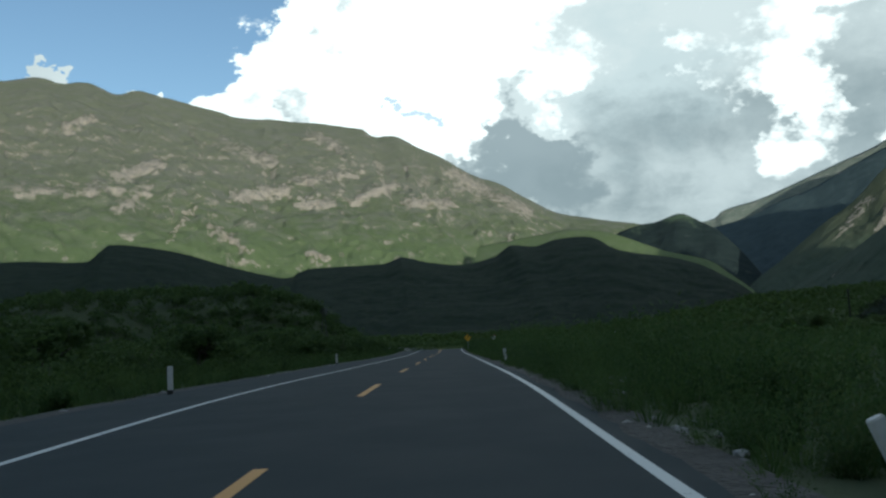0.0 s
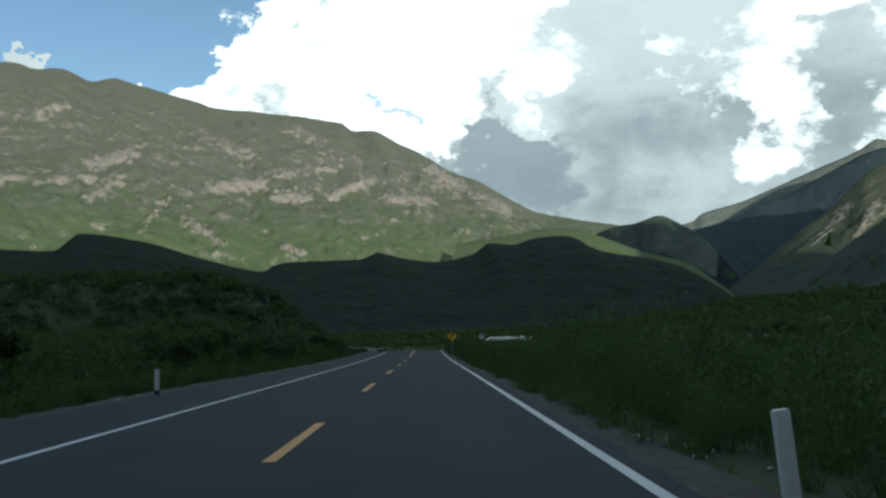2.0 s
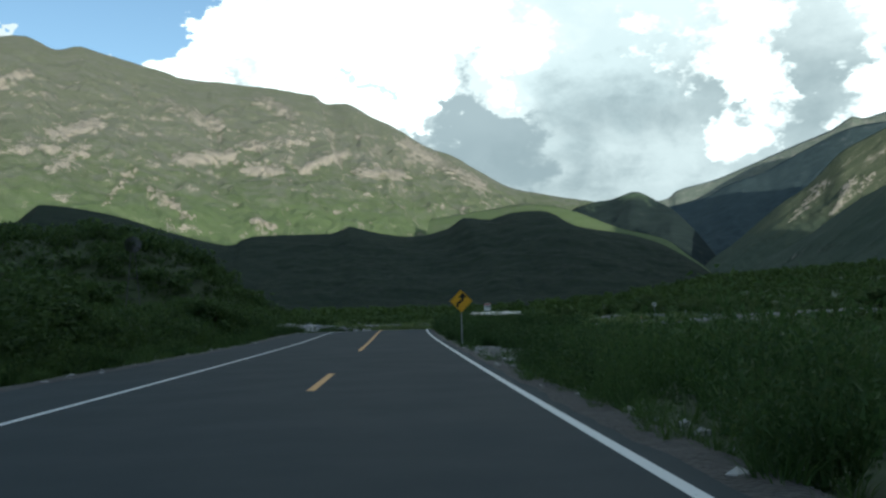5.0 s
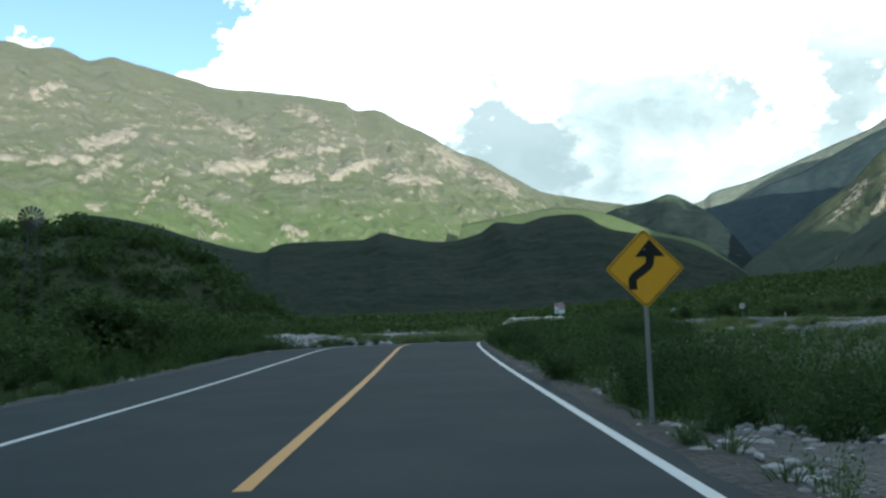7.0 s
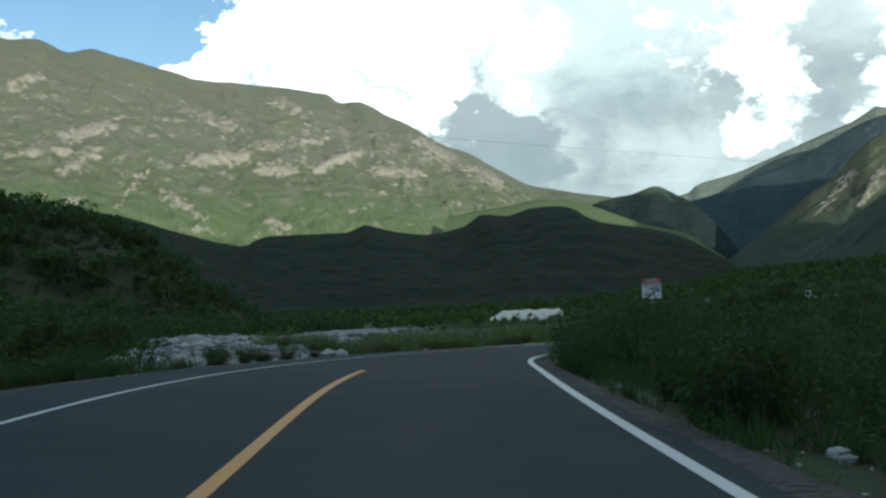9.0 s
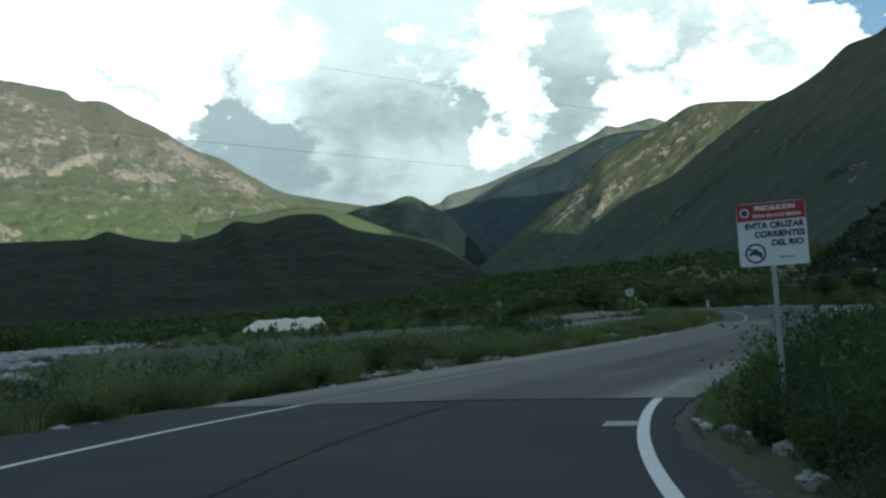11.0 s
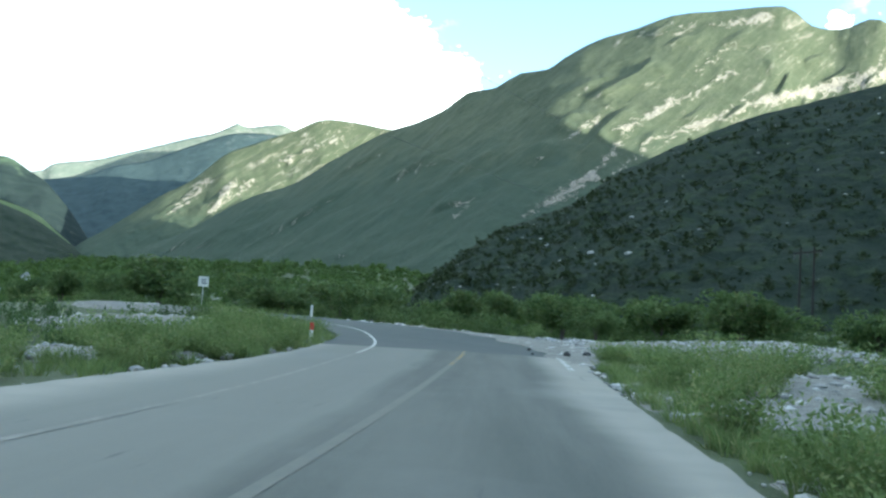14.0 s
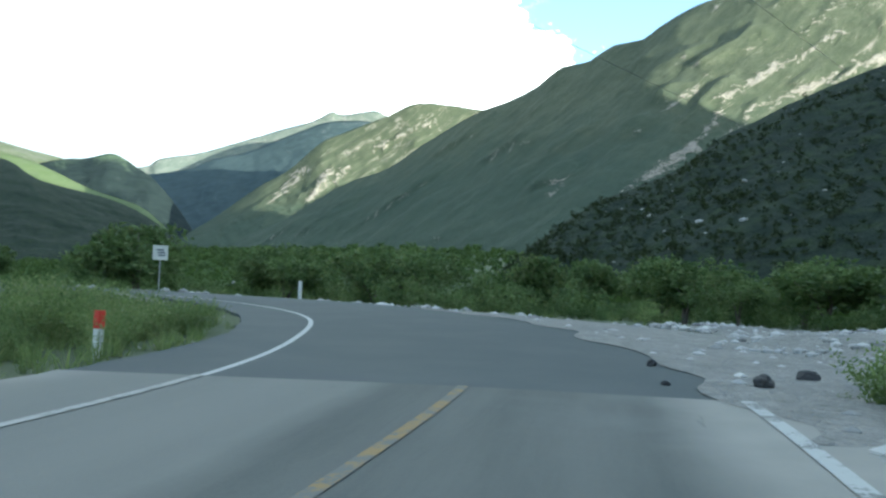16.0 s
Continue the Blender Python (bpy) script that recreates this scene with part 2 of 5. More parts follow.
def stone():
    m, g, skin, _ = material("pale_stone")
    at = g.add("ShaderNodeTexCoord").outputs["Object"]
    hue = g.add("ShaderNodeNewGeometry").outputs["Random Per Island"]
    n = g.noise(at, 6.0, 6.0, 0.6)
    c = g.mix(hue, (0.15, 0.15, 0.147), (0.50, 0.49, 0.47))
    g.put(skin, "Base Color", g.mix(g.math("MULTIPLY", n, 0.5), c, (0.14, 0.135, 0.125))), g.put(skin, "Roughness", 0.85)
    bump(g, skin, n, 0.03, 0.7)
    return m


def leaf(name, dark, light, dry=None, amount=0.0):
    m, g, skin, out = material(name)
    island = g.add("ShaderNodeNewGeometry").outputs["Random Per Island"]
    whole = g.add("ShaderNodeObjectInfo").outputs["Random"]
    at = position(g)
    patch = g.ramp(g.noise(at, 0.8, 3.0), 0.36, 0.64)
    c = g.mix(g.math("ADD", g.math("MULTIPLY", island, 0.22), g.math("MULTIPLY", patch, 0.78)), dark, light)
    c = g.mix(g.math("MULTIPLY", whole, 0.35), c, light)
    if dry:
        c = g.mix(g.math("MULTIPLY", g.ramp(g.math("ADD", g.math("MULTIPLY", island, 0.5), g.math("MULTIPLY", g.noise(at, 0.4, 2.0), 0.6)), 0.62, 0.8), amount), c, dry)
    g.put(skin, "Base Color", c), g.put(skin, "Roughness", 0.7), g.put(skin, "Specular IOR Level", 0.25)
    back = g.add("ShaderNodeBsdfTranslucent", Color=c)
    both = g.add("ShaderNodeMixShader")
    g.put(both, "i0", 0.42), g.put(both, "i1", skin), g.put(both, "i2", back)
    g.put(out, "Surface", both)
    return m


def slope_ground(name, grass_a, grass_b, rock_a, rock_b, rocky=0.55, strata=None, tree=0.35, size=1.0, dip=(1.0, 0.0, 0.0), drawn=0.7, level_way=(0.0, 0.0, 1.0), sway=160.0, zones=(), scree=None, relief=9.0):
    """A mountainside: grass and scrub with bare rock where it is steep and along its strata."""
    m, g, skin, _ = material(name)
    geo = g.add("ShaderNodeNewGeometry")
    at = geo.outputs["Position"]
    part = g.add("ShaderNodeSeparateXYZ", Vector=at)
    # the rock's grain is drawn out along its beds
    along = g.add("ShaderNodeVectorMath", {"operation": "DOT_PRODUCT"})
    g.put(along, "i0", at), g.put(along, "i1", dip)
    shift = g.add("ShaderNodeVectorMath", {"operation": "SCALE"})
    g.put(shift, "i0", dip), g.put(shift, "Scale", g.math("MULTIPLY", along.outputs["Value"], drawn))
    bed = g.add("ShaderNodeVectorMath", {"operation": "SUBTRACT"})
    g.put(bed, "i0", at), g.put(bed, "i1", shift.outputs[0])
    bed = bed.outputs[0]
    big, mid, fine = g.noise(at, 0.0035 * size, 7.0, 0.62, 0.4), g.noise(bed, 0.012 * size, 9.0, 0.68, 0.4), g.noise(at, 0.07 * size, 6.0, 0.7)
    green = g.mix(g.ramp(mid, 0.35, 0.65), grass_a, grass_b)
    green = g.mix(g.math("MULTIPLY", g.ramp(fine, 0.48, 0.62), tree), green, (0.030, 0.045, 0.018))
    # belts by altitude: woods below, dry pasture above; some carry painted shade and lit tops
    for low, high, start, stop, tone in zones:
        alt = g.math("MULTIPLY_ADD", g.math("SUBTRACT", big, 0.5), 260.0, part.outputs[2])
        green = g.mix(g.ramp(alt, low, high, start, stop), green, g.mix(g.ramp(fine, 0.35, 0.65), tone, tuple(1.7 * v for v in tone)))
    if scree:
        loose = g.noise(bed, 0.0042 * size, 6.0, 0.66, 0.6)
        above = g.ramp(g.math("MULTIPLY_ADD", g.math("SUBTRACT", big, 0.5), 500.0, part.outputs[2]), 250.0, 560.0)
        green = g.mix(g.math("MULTIPLY", g.math("MULTIPLY", g.ramp(loose, 0.47, 0.58), above), 0.55), green, g.mix(g.ramp(fine, 0.35, 0.65), scree, tuple(1.6 * v for v in scree)))
    rock = g.mix(g.ramp(fine, 0.3, 0.7), rock_a, rock_b)
    grit = g.noise(at, 0.16 * size, 4.0, 0.65)
    fine = g.math("MULTIPLY_ADD", grit, 0.35, g.math("MULTIPLY", fine, 0.65))
    bare = g.math("MULTIPLY_ADD", g.math("SUBTRACT", fine, 0.5), 0.8, g.math("MULTIPLY_ADD", mid, 0.75, g.math("MULTIPLY", big, 0.25)))
    up = g.add("ShaderNodeSeparateXYZ", Vector=geo.outputs["Normal"]).outputs[2]
    bare = g.math("ADD", bare, g.math("MULTIPLY", g.ramp(up, 0.55, 0.85, 1.0, 0.0), 0.16))
    outcrop = g.add("ShaderNodeAttribute", {"attribute_name": "outcrop"}).outputs["Fac"]
    bare = g.math("ADD", bare, g.math("MULTIPLY", outcrop, 0.245))
    if strata:
        height = g.add("ShaderNodeVectorMath", {"operation": "DOT_PRODUCT"})
        g.put(height, "i0", at), g.put(height, "i1", level_way)
        wavy = g.math("ADD", height.outputs["Value"], g.math("MULTIPLY", g.math("SUBTRACT", big, 0.5), sway))
        for level, half, gain in strata:
            band = g.ramp(g.math("ABSOLUTE", g.math("SUBTRACT", wavy, level)), 0.0, half, 1.0, 0.0)
            bare = g.math("ADD", bare, g.math("MULTIPLY", band, gain))
    crag = g.ramp(bare, rocky, rocky + 0.07)
    c = g.mix(crag, green, rock)
    g.put(skin, "Base Color", c), g.put(skin, "Roughness", 0.95), g.put(skin, "Specular IOR Level", 0.1)
    bump(g, skin, g.math("MULTIPLY_ADD", crag, 0.5, g.math("ADD", mid, g.math("MULTIPLY", fine, 0.6))), relief, 0.6)
    return m


ASPHALT, OLD_ASPHALT, CONCRETE = asphalt("asphalt", 1.12), asphalt("worn_asphalt", 1.95, (1.12, 1.0, 0.93)), concrete()
WHITE = paint("white_road_paint", (0.56, 0.57, 0.56), 0.60, (0.07, 0.07, 0.075))
YELLOW = paint("yellow_road_paint", (0.54, 0.275, 0.07), 0.66, (0.06, 0.06, 0.065))
WHITE_OLD = paint("white_road_paint_greyed", (0.34, 0.34, 0.33), 0.57, (0.07, 0.08, 0.082), 0.2)
WHITE_END = paint("white_road_paint_chipped", (0.35, 0.35, 0.335), 0.50, (0.16, 0.16, 0.15), 0.1)
WHITE_START = paint("white_road_paint_dulled", (0.30, 0.295, 0.275), 0.50, (0.158, 0.157, 0.143), 0.1)
WHITE_WORN = paint("white_road_paint_worn", (0.215, 0.208, 0.190), 0.42, (0.158, 0.157, 0.143), 0.1)
YELLOW_FAINT = paint("yellow_road_paint_faint", (0.075, 0.060, 0.042), 0.40, (0.034, 0.038, 0.040), 0.1)
YELLOW_START = paint("yellow_road_paint_patchy", (0.165, 0.130, 0.085), 0.40, (0.12, 0.125, 0.12), 0.1)
YELLOW_WORN = paint("yellow_road_paint_worn", (0.225, 0.160, 0.080), 0.46, (0.135, 0.135, 0.125), 0.1)
SEAM = paint("pale_slab_seam", (0.141, 0.138, 0.124), 0.47, (0.130, 0.130, 0.119), 0.1)
EARTH, GRAVEL, SHOULDER, STONE = earth(), gravel("pale_gravel", 1.0), gravel("dark_gravel", 0.30), stone()
RIVER_GRAVEL, ROAD_GRAVEL = gravel("white_river_gravel", 1.7), gravel("roadside_gravel", 0.6)
WEED = leaf("weed_leaf", (0.030, 0.060, 0.015), (0.082, 0.140, 0.040), (0.19, 0.18, 0.08), 0.2)
FORD_LEAF = leaf("pale_feathery_leaf", (0.076, 0.116, 0.035), (0.185, 0.244, 0.087), (0.32, 0.29, 0.16), 0.35)
LUSH = leaf("lush_weed_leaf", (0.025, 0.054, 0.014), (0.068, 0.116, 0.036), (0.18, 0.17, 0.08), 0.2)
BANK_LEAF = leaf("bank_shrub_leaf", (0.036, 0.068, 0.018), (0.115, 0.165, 0.056), (0.24, 0.22, 0.12), 0.25)
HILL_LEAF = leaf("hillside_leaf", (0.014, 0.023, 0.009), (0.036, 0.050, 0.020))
SHRUB = leaf("shrub_leaf", (0.026, 0.050, 0.013), (0.086, 0.132, 0.036))
TREE = leaf("tree_leaf", (0.030, 0.056, 0.015), (0.084, 0.130, 0.038))
BARK = plain("bark", (0.10, 0.085, 0.07), 0.9, 0.0, 0.3, 8.0)
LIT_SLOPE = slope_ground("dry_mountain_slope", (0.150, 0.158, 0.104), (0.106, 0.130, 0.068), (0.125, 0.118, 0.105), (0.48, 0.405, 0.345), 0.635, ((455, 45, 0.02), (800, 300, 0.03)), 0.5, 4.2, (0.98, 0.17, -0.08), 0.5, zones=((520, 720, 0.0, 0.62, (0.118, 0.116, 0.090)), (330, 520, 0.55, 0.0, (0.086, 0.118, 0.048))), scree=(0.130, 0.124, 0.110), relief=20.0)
# the low belt darkens the foot: woods, and shade put into the colour
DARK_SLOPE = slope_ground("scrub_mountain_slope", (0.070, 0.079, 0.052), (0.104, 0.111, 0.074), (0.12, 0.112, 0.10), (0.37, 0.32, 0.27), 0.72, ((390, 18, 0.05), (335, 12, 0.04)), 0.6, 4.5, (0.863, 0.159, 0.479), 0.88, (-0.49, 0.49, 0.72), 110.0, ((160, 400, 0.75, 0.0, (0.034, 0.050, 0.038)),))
# aerial haze is mixed into these pale greens
FAR_SLOPE = slope_ground("haze_paled_far_slope", (0.135, 0.155, 0.135), (0.18, 0.195, 0.168), (0.17, 0.17, 0.16), (0.28, 0.27, 0.25), 0.72, None, 0.3, 3.0)
# body darkened for shade and haze; the upper belt paints a sunlit top
SHADED_FAR_HILL = slope_ground("far_hill_with_shade_and_lit_top", (0.012, 0.019, 0.022), (0.021, 0.030, 0.031), (0.07, 0.08, 0.07), (0.12, 0.13, 0.11), 0.70, None, 0.3, 3.0, zones=((430, 500, 0.0, 0.75, (0.060, 0.082, 0.052)),))
# cloud shade and distance haze are put into this dark blue
BLUE_SLOPE = slope_ground("blue_haze_and_shade_slope", (0.040, 0.058, 0.066), (0.056, 0.077, 0.084), (0.08, 0.092, 0.092), (0.12, 0.13, 0.13), 0.72, None, 0.25, 3.0)
# woods darkened further: the valley's shade is put into this colour
SHADE_TONED_SLOPE = slope_ground("shade_toned_wooded_slope", (0.012, 0.020, 0.015), (0.020, 0.030, 0.022), (0.05, 0.047, 0.043), (0.09, 0.083, 0.075), 0.70, None, 0.6, 2.5)


# ---------------------------------------------------------------- mesh helpers
def mesh_of(name, verts, faces, mat, smooth=False):
    """A mesh from arrays of places and of quads or triangles."""
    me = bpy.data.meshes.new(name)
    verts, faces = np.asarray(verts, np.float32), np.asarray(faces, np.int32)
    me.vertices.add(len(verts))
    me.vertices.foreach_set("co", verts.ravel())
    k = faces.shape[1]
    me.loops.add(faces.size)
    me.loops.foreach_set("vertex_index", faces.ravel())
    me.polygons.add(len(faces))
    me.polygons.foreach_set("loop_start", np.arange(0, faces.size, k, dtype=np.int32))
    me.polygons.foreach_set("use_smooth", np.full(len(faces), smooth))
    me.update(calc_edges=True)
    me.materials.append(mat)
    return me


def link(name, bm, mat, parent=None, label="", smooth=False):
    me = bpy.data.meshes.new(name)
    if smooth:
        for f in bm.faces:
            f.smooth = True
    bm.to_mesh(me)
    bm.free()
    me.materials.append(mat)
    ob = new(name, me)
    if parent:
        ob.parent = parent
    if label:
        tagged(ob, label)
    return ob


def part(name, bm, mat, parent, label="", smooth=False):
    return link(name, bm, mat, parent, label, smooth)


def grid_faces(rows, cols):
    a = (np.arange(rows - 1)[:, None] * cols + np.arange(cols - 1)[None]).ravel()
    return np.stack([a, a + 1, a + cols + 1, a + cols], 1)


def smooth_line(points, step):
    """A smooth line through rows of numbers, of which the first two are x and y, at even steps."""
    p = np.array(points, float)
    p = np.vstack([2 * p[0] - p[1], p, 2 * p[-1] - p[-2]])
    out = []
    for k in range(1, len(p) - 2):
        n = max(2, int(np.hypot(*(p[k + 1] - p[k])[:2]) / step))
        t = np.linspace(0, 1, n, endpoint=False)[:, None]
        a, b, c, d = p[k - 1 : k + 3]
        out.append(0.5 * (2 * b + (c - a) * t + (2 * a - 5 * b + 4 * c - d) * t**2 + (3 * b - a - 3 * c + d) * t**3))
    return np.vstack([*out, p[-2:-1]])


# ---------------------------------------------------------------- road
# centre x, y, z, then how far the left line, right line, left edge and right edge lie from it
ROAD_PLAN = [
    (-1.9, -90, -0.35, 3.3, 3.55, 6.0, 3.85), (-1.9, -40, -0.33, 3.3, 3.55, 6.0, 3.85), (-1.9, 0, -0.24, 3.3, 3.55, 6.0, 3.85), (-1.9, 22, 0.05, 3.3, 3.55, 6.0, 3.85),
    (-1.9, 50, 0.05, 3.3, 3.55, 6.3, 3.85), (-1.9, 80, 0.01, 3.4, 3.55, 6.6, 3.85), (-1.9, 110, -0.05, 3.7, 3.55, 6.6, 3.85),
    (-1.9, 140, 0.03, 3.8, 3.55, 6.6, 3.85), (-1.9, 155, 0.18, 3.8, 3.55, 6.5, 3.85), (-1.75, 166, 0.33, 3.7, 3.6, 6.4, 3.9),
    (-0.9, 175, 0.24, 3.6, 3.6, 6.4, 3.9), (1.4, 181.5, 0.15, 3.35, 3.5, 6.1, 4.0), (4.2, 186.7, 0.06, 3.2, 3.3, 5.6, 3.65),
    (8.0, 191.6, -0.04, 3.1, 2.95, 5.4, 3.6), (13.0, 197.2, -0.12, 3.1, 2.85, 5.6, 3.4), (19.0, 203.0, -0.17, 3.1, 2.9, 5.75, 3.25),
    (26.0, 210.0, -0.18, 3.0, 2.95, 5.5, 3.3), (32.5, 216.8, -0.12, 3.0, 3.05, 4.85, 3.55), (37.6, 222.2, 0.02, 3.0, 3.12, 4.75, 3.9),
    (41.5, 227.2, 0.20, 3.2, 3.2, 4.6, 3.6), (44.6, 233.0, 0.40, 3.2, 3.2, 4.8, 3.7), (45.8, 239.0, 0.55, 3.2, 3.2, 4.8, 3.9),
    (44.6, 245.5, 0.72, 3.2, 3.2, 4.6, 3.9), (40.5, 252.5, 0.85, 3.2, 3.2, 4.6, 3.9),
]
road_line = smooth_line(ROAD_PLAN, 0.5)
road_dir = np.gradient(road_line[:, :2], axis=0)
road_dir /= np.linalg.norm(road_dir, axis=1)[:, None]
road_right = np.stack([road_dir[:, 1], -road_dir[:, 0]], 1)
road_s = np.r_[0, np.cumsum(np.linalg.norm(np.diff(road_line[:, :2], axis=0), axis=1))]


def road_near(x, y):
    """For arrays of places: the row of the road's line nearest to each, and how far to its right they lie."""
    x, y = np.ravel(x), np.ravel(y)
    rows = np.empty(len(x), int)
    for k in range(0, len(x), 4000):
        d = (x[k : k + 4000, None] - road_line[None, :, 0]) ** 2 + (y[k : k + 4000, None] - road_line[None, :, 1]) ** 2
        rows[k : k + 4000] = d.argmin(1)
    off = np.stack([x, y], 1) - road_line[rows, :2]
    side = np.sign((off * road_right[rows]).sum(1) + 1e-9)
    return rows, np.linalg.norm(off, axis=1) * side


def row_at(x, y):
    return int(road_near([x], [y])[0][0])


def ribbon(name, first, last, left, right, lift, mat, label, drape=0):
    """A strip of the road's surface between two rows; left and right: how far from the centre. drape: the side (-1, 1) that sinks to the ground."""
    rows = np.arange(first, last + 1)
    left, right = np.broadcast_to(left, len(road_line))[rows], np.broadcast_to(right, len(road_line))[rows]
    wide = np.max(right - left) >= 0.5
    spans = [(f, 0.0) for f in np.linspace(0, 1, 9)] if wide else [(0, 0.0), (1, 0.0)]
    if wide and not drape:
        spans = [(0, 0.4)] + spans + [(1, 0.4)]
    verts = []
    for f, drop in spans:
        off = left + (right - left) * f
        xy = road_line[rows, :2] + road_right[rows] * off[:, None]
        z = road_line[rows, 2] - 0.008 * np.abs(off) + lift - drop
        if drape:
            g_ = (f if drape > 0 else 1 - f) ** (2.2 if np.max(right - left) > 2 else 1.0)
            z = z * (1 - g_) + (lumps_at(xy[:, 0], xy[:, 1]) + 0.07 - 0.25 * max(0, g_ - 0.85)) * g_
        if wide and (f in (0, 1)) and not drape:
            xy = xy + road_right[rows] * (0.03 * np.array([noise.noise(Vector((q[0] * 1.3, q[1] * 1.3, f))) for q in xy]))[:, None] * 4
        verts.append(np.column_stack([xy, z]))
    verts = np.stack(verts, 1).reshape(-1, 3)
    ob = new(name, mesh_of(name, verts, grid_faces(len(rows), len(spans))[:, ::-1], mat, not wide or bool(drape)))
    return tagged(ob, label, "road", kind="structure")


# ---------------------------------------------------------------- ground
def fbm(x, y, scale, octaves=4):
    return np.array([noise.fractal(Vector((a * scale, b * scale, 0.0)), 1.0, 2.0, octaves) for a, b in zip(np.ravel(x), np.ravel(y))])


MOUNDS = ((38.5, 209.5, 11, 8, 0.75), (53, 224, 10, 6, 0.6), (66, 227, 12, 7, 0.9), (17.5, 218, 6, 4, 0.4), (9.0, 208, 5, 4, 0.35), (32, 235.5, 6, 5, 0.5), (24.5, 222, 5, 4, 0.35), (39, 247, 7, 7, 0.6), (-8.5, 190, 6, 8, 0.8), (-13, 208, 8, 9, 1.1))


def ground_z(x, y):
    """The height of the ground, without its small lumps."""
    x, y = np.ravel(np.asarray(x, float)), np.ravel(np.asarray(y, float))
    rows, off = road_near(x, y)
    far = np.abs(off)
    edge = np.where(off < 0, road_line[rows, 5], road_line[rows, 6])
    z = road_line[rows, 2] * np.clip(1 - (far - 8) / 60, 0, 1)
    z = z - 0.10 - 0.35 * np.clip((far - edge - 0.3) / 4, 0, 1)
    # the hill to the left of the straight, a long spur that ends near the river
    for cx, cy, rx, ry, top in ((-95, 300, 70, 62, 22), (-50, 292, 30, 40, 7), (-150, 200, 70, 120, 18), (-45, 190, 24, 60, 3.0)):
        q = np.clip(1 - ((x - cx) / rx) ** 2 - ((y - cy) / ry) ** 2, 0, 1)
        z = z + top * q**1.3
    # heaps of river gravel beside the ford
    clear = np.clip((far - edge - 0.6) / 3.0, 0, 1)
    for cx, cy, rx, ry, top in MOUNDS:
        z = z + top * clear * np.clip(1 - ((x - cx) / rx) ** 2 - ((y - cy) / ry) ** 2, 0, 1)
    # the valley's sides rise slowly
    z = z + np.clip((x - 90) / 500, 0, 1) ** 1.5 * 45 + np.clip((-x - 250) / 900, 0, 1) * 60 + np.clip((y - 900) / 1500, 0, 1) * 30
    return z


def lumps_at(x, y):
    """The ground's height with its small lumps."""
    _, off = road_near(x, y)
    return ground_z(x, y) + fbm(x, y, 0.11, 4) * 0.22 * np.clip((np.abs(off) - 6.5) / 4, 0, 1)


def graded(near, far, first, grow, middle=0.0):
    out, step, v = [0.0], first, 0.0
    while v < far:
        step = step if v < near else step * grow
        v += step
        out.append(v)
    out = np.array(out)
    return middle + np.r_[-out[:0:-1], out]


gx, gy = graded(60, 4600, 1.6, 1.16), graded(150, 4600, 1.9, 1.16, 140.0)
GX, GY = np.meshgrid(gx, gy)
rough = fbm(GX, GY, 0.11, 4) * 0.22
_, near_off = road_near(GX, GY)
rough *= np.clip((np.abs(near_off) - 6.5) / 4, 0, 1)
GZ = ground_z(GX, GY) + rough
ground = new("ground", mesh_of("ground", np.column_stack([GX.ravel(), GY.ravel(), GZ]), grid_faces(len(gy), len(gx)), EARTH, True))
tagged(ground, "dark green grass and pale stony soil of a valley floor", "ground", kind="structure")


# ---------------------------------------------------------------- mountains
_gen = np.random.default_rng(7)
PERM = np.tile(_gen.permutation(256), 2)
GRAD = _gen.normal(0, 1, (256, 3))
GRAD /= np.linalg.norm(GRAD, axis=1)[:, None]


def field(p):
    """Gradient noise, about -0.7 to 0.7, at rows of places."""
    cell = np.floor(p).astype(int)
    f = p - cell
    w = f * f * f * (f * (f * 6 - 15) + 10)
    cell &= 255
    out = np.zeros(len(p))
    for i, j, k in ((i, j, k) for i in (0, 1) for j in (0, 1) for k in (0, 1)):
        g_ = GRAD[PERM[PERM[PERM[(cell[:, 0] + i) & 255] + ((cell[:, 1] + j) & 255)] + ((cell[:, 2] + k) & 255)]]
        share = (w[:, 0] if i else 1 - w[:, 0]) * (w[:, 1] if j else 1 - w[:, 1]) * (w[:, 2] if k else 1 - w[:, 2])
        out += share * ((f - (i, j, k)) * g_).sum(1)
    return out


def folds(p, octaves, gain=0.5, sharp=True):
    """Sums of noise; sharp: with creased ridges."""
    out, size, total = 0.0, 1.0, 0.0
    for k in range(octaves):
        n = field(p * 2.03**k + 17.3 * k)
        out = out + size * ((0.5 - np.abs(n) * 1.6) if sharp else n)
        total += size
        size *= gain
    return out / total


def polar(az, far, el=0.0, base=(0.0, 0.0, 1.2)):
    return (base[0] + far * math.sin(radians(az)), base[1] + far * math.cos(radians(az)), base[2] + far * math.tan(radians(el)))


def ridge(base, *stops):
    """Places along a ridge or foot from (bearing, distance, elevation) as seen from a base."""
    return [polar(*stop, base=base) for stop in stops]


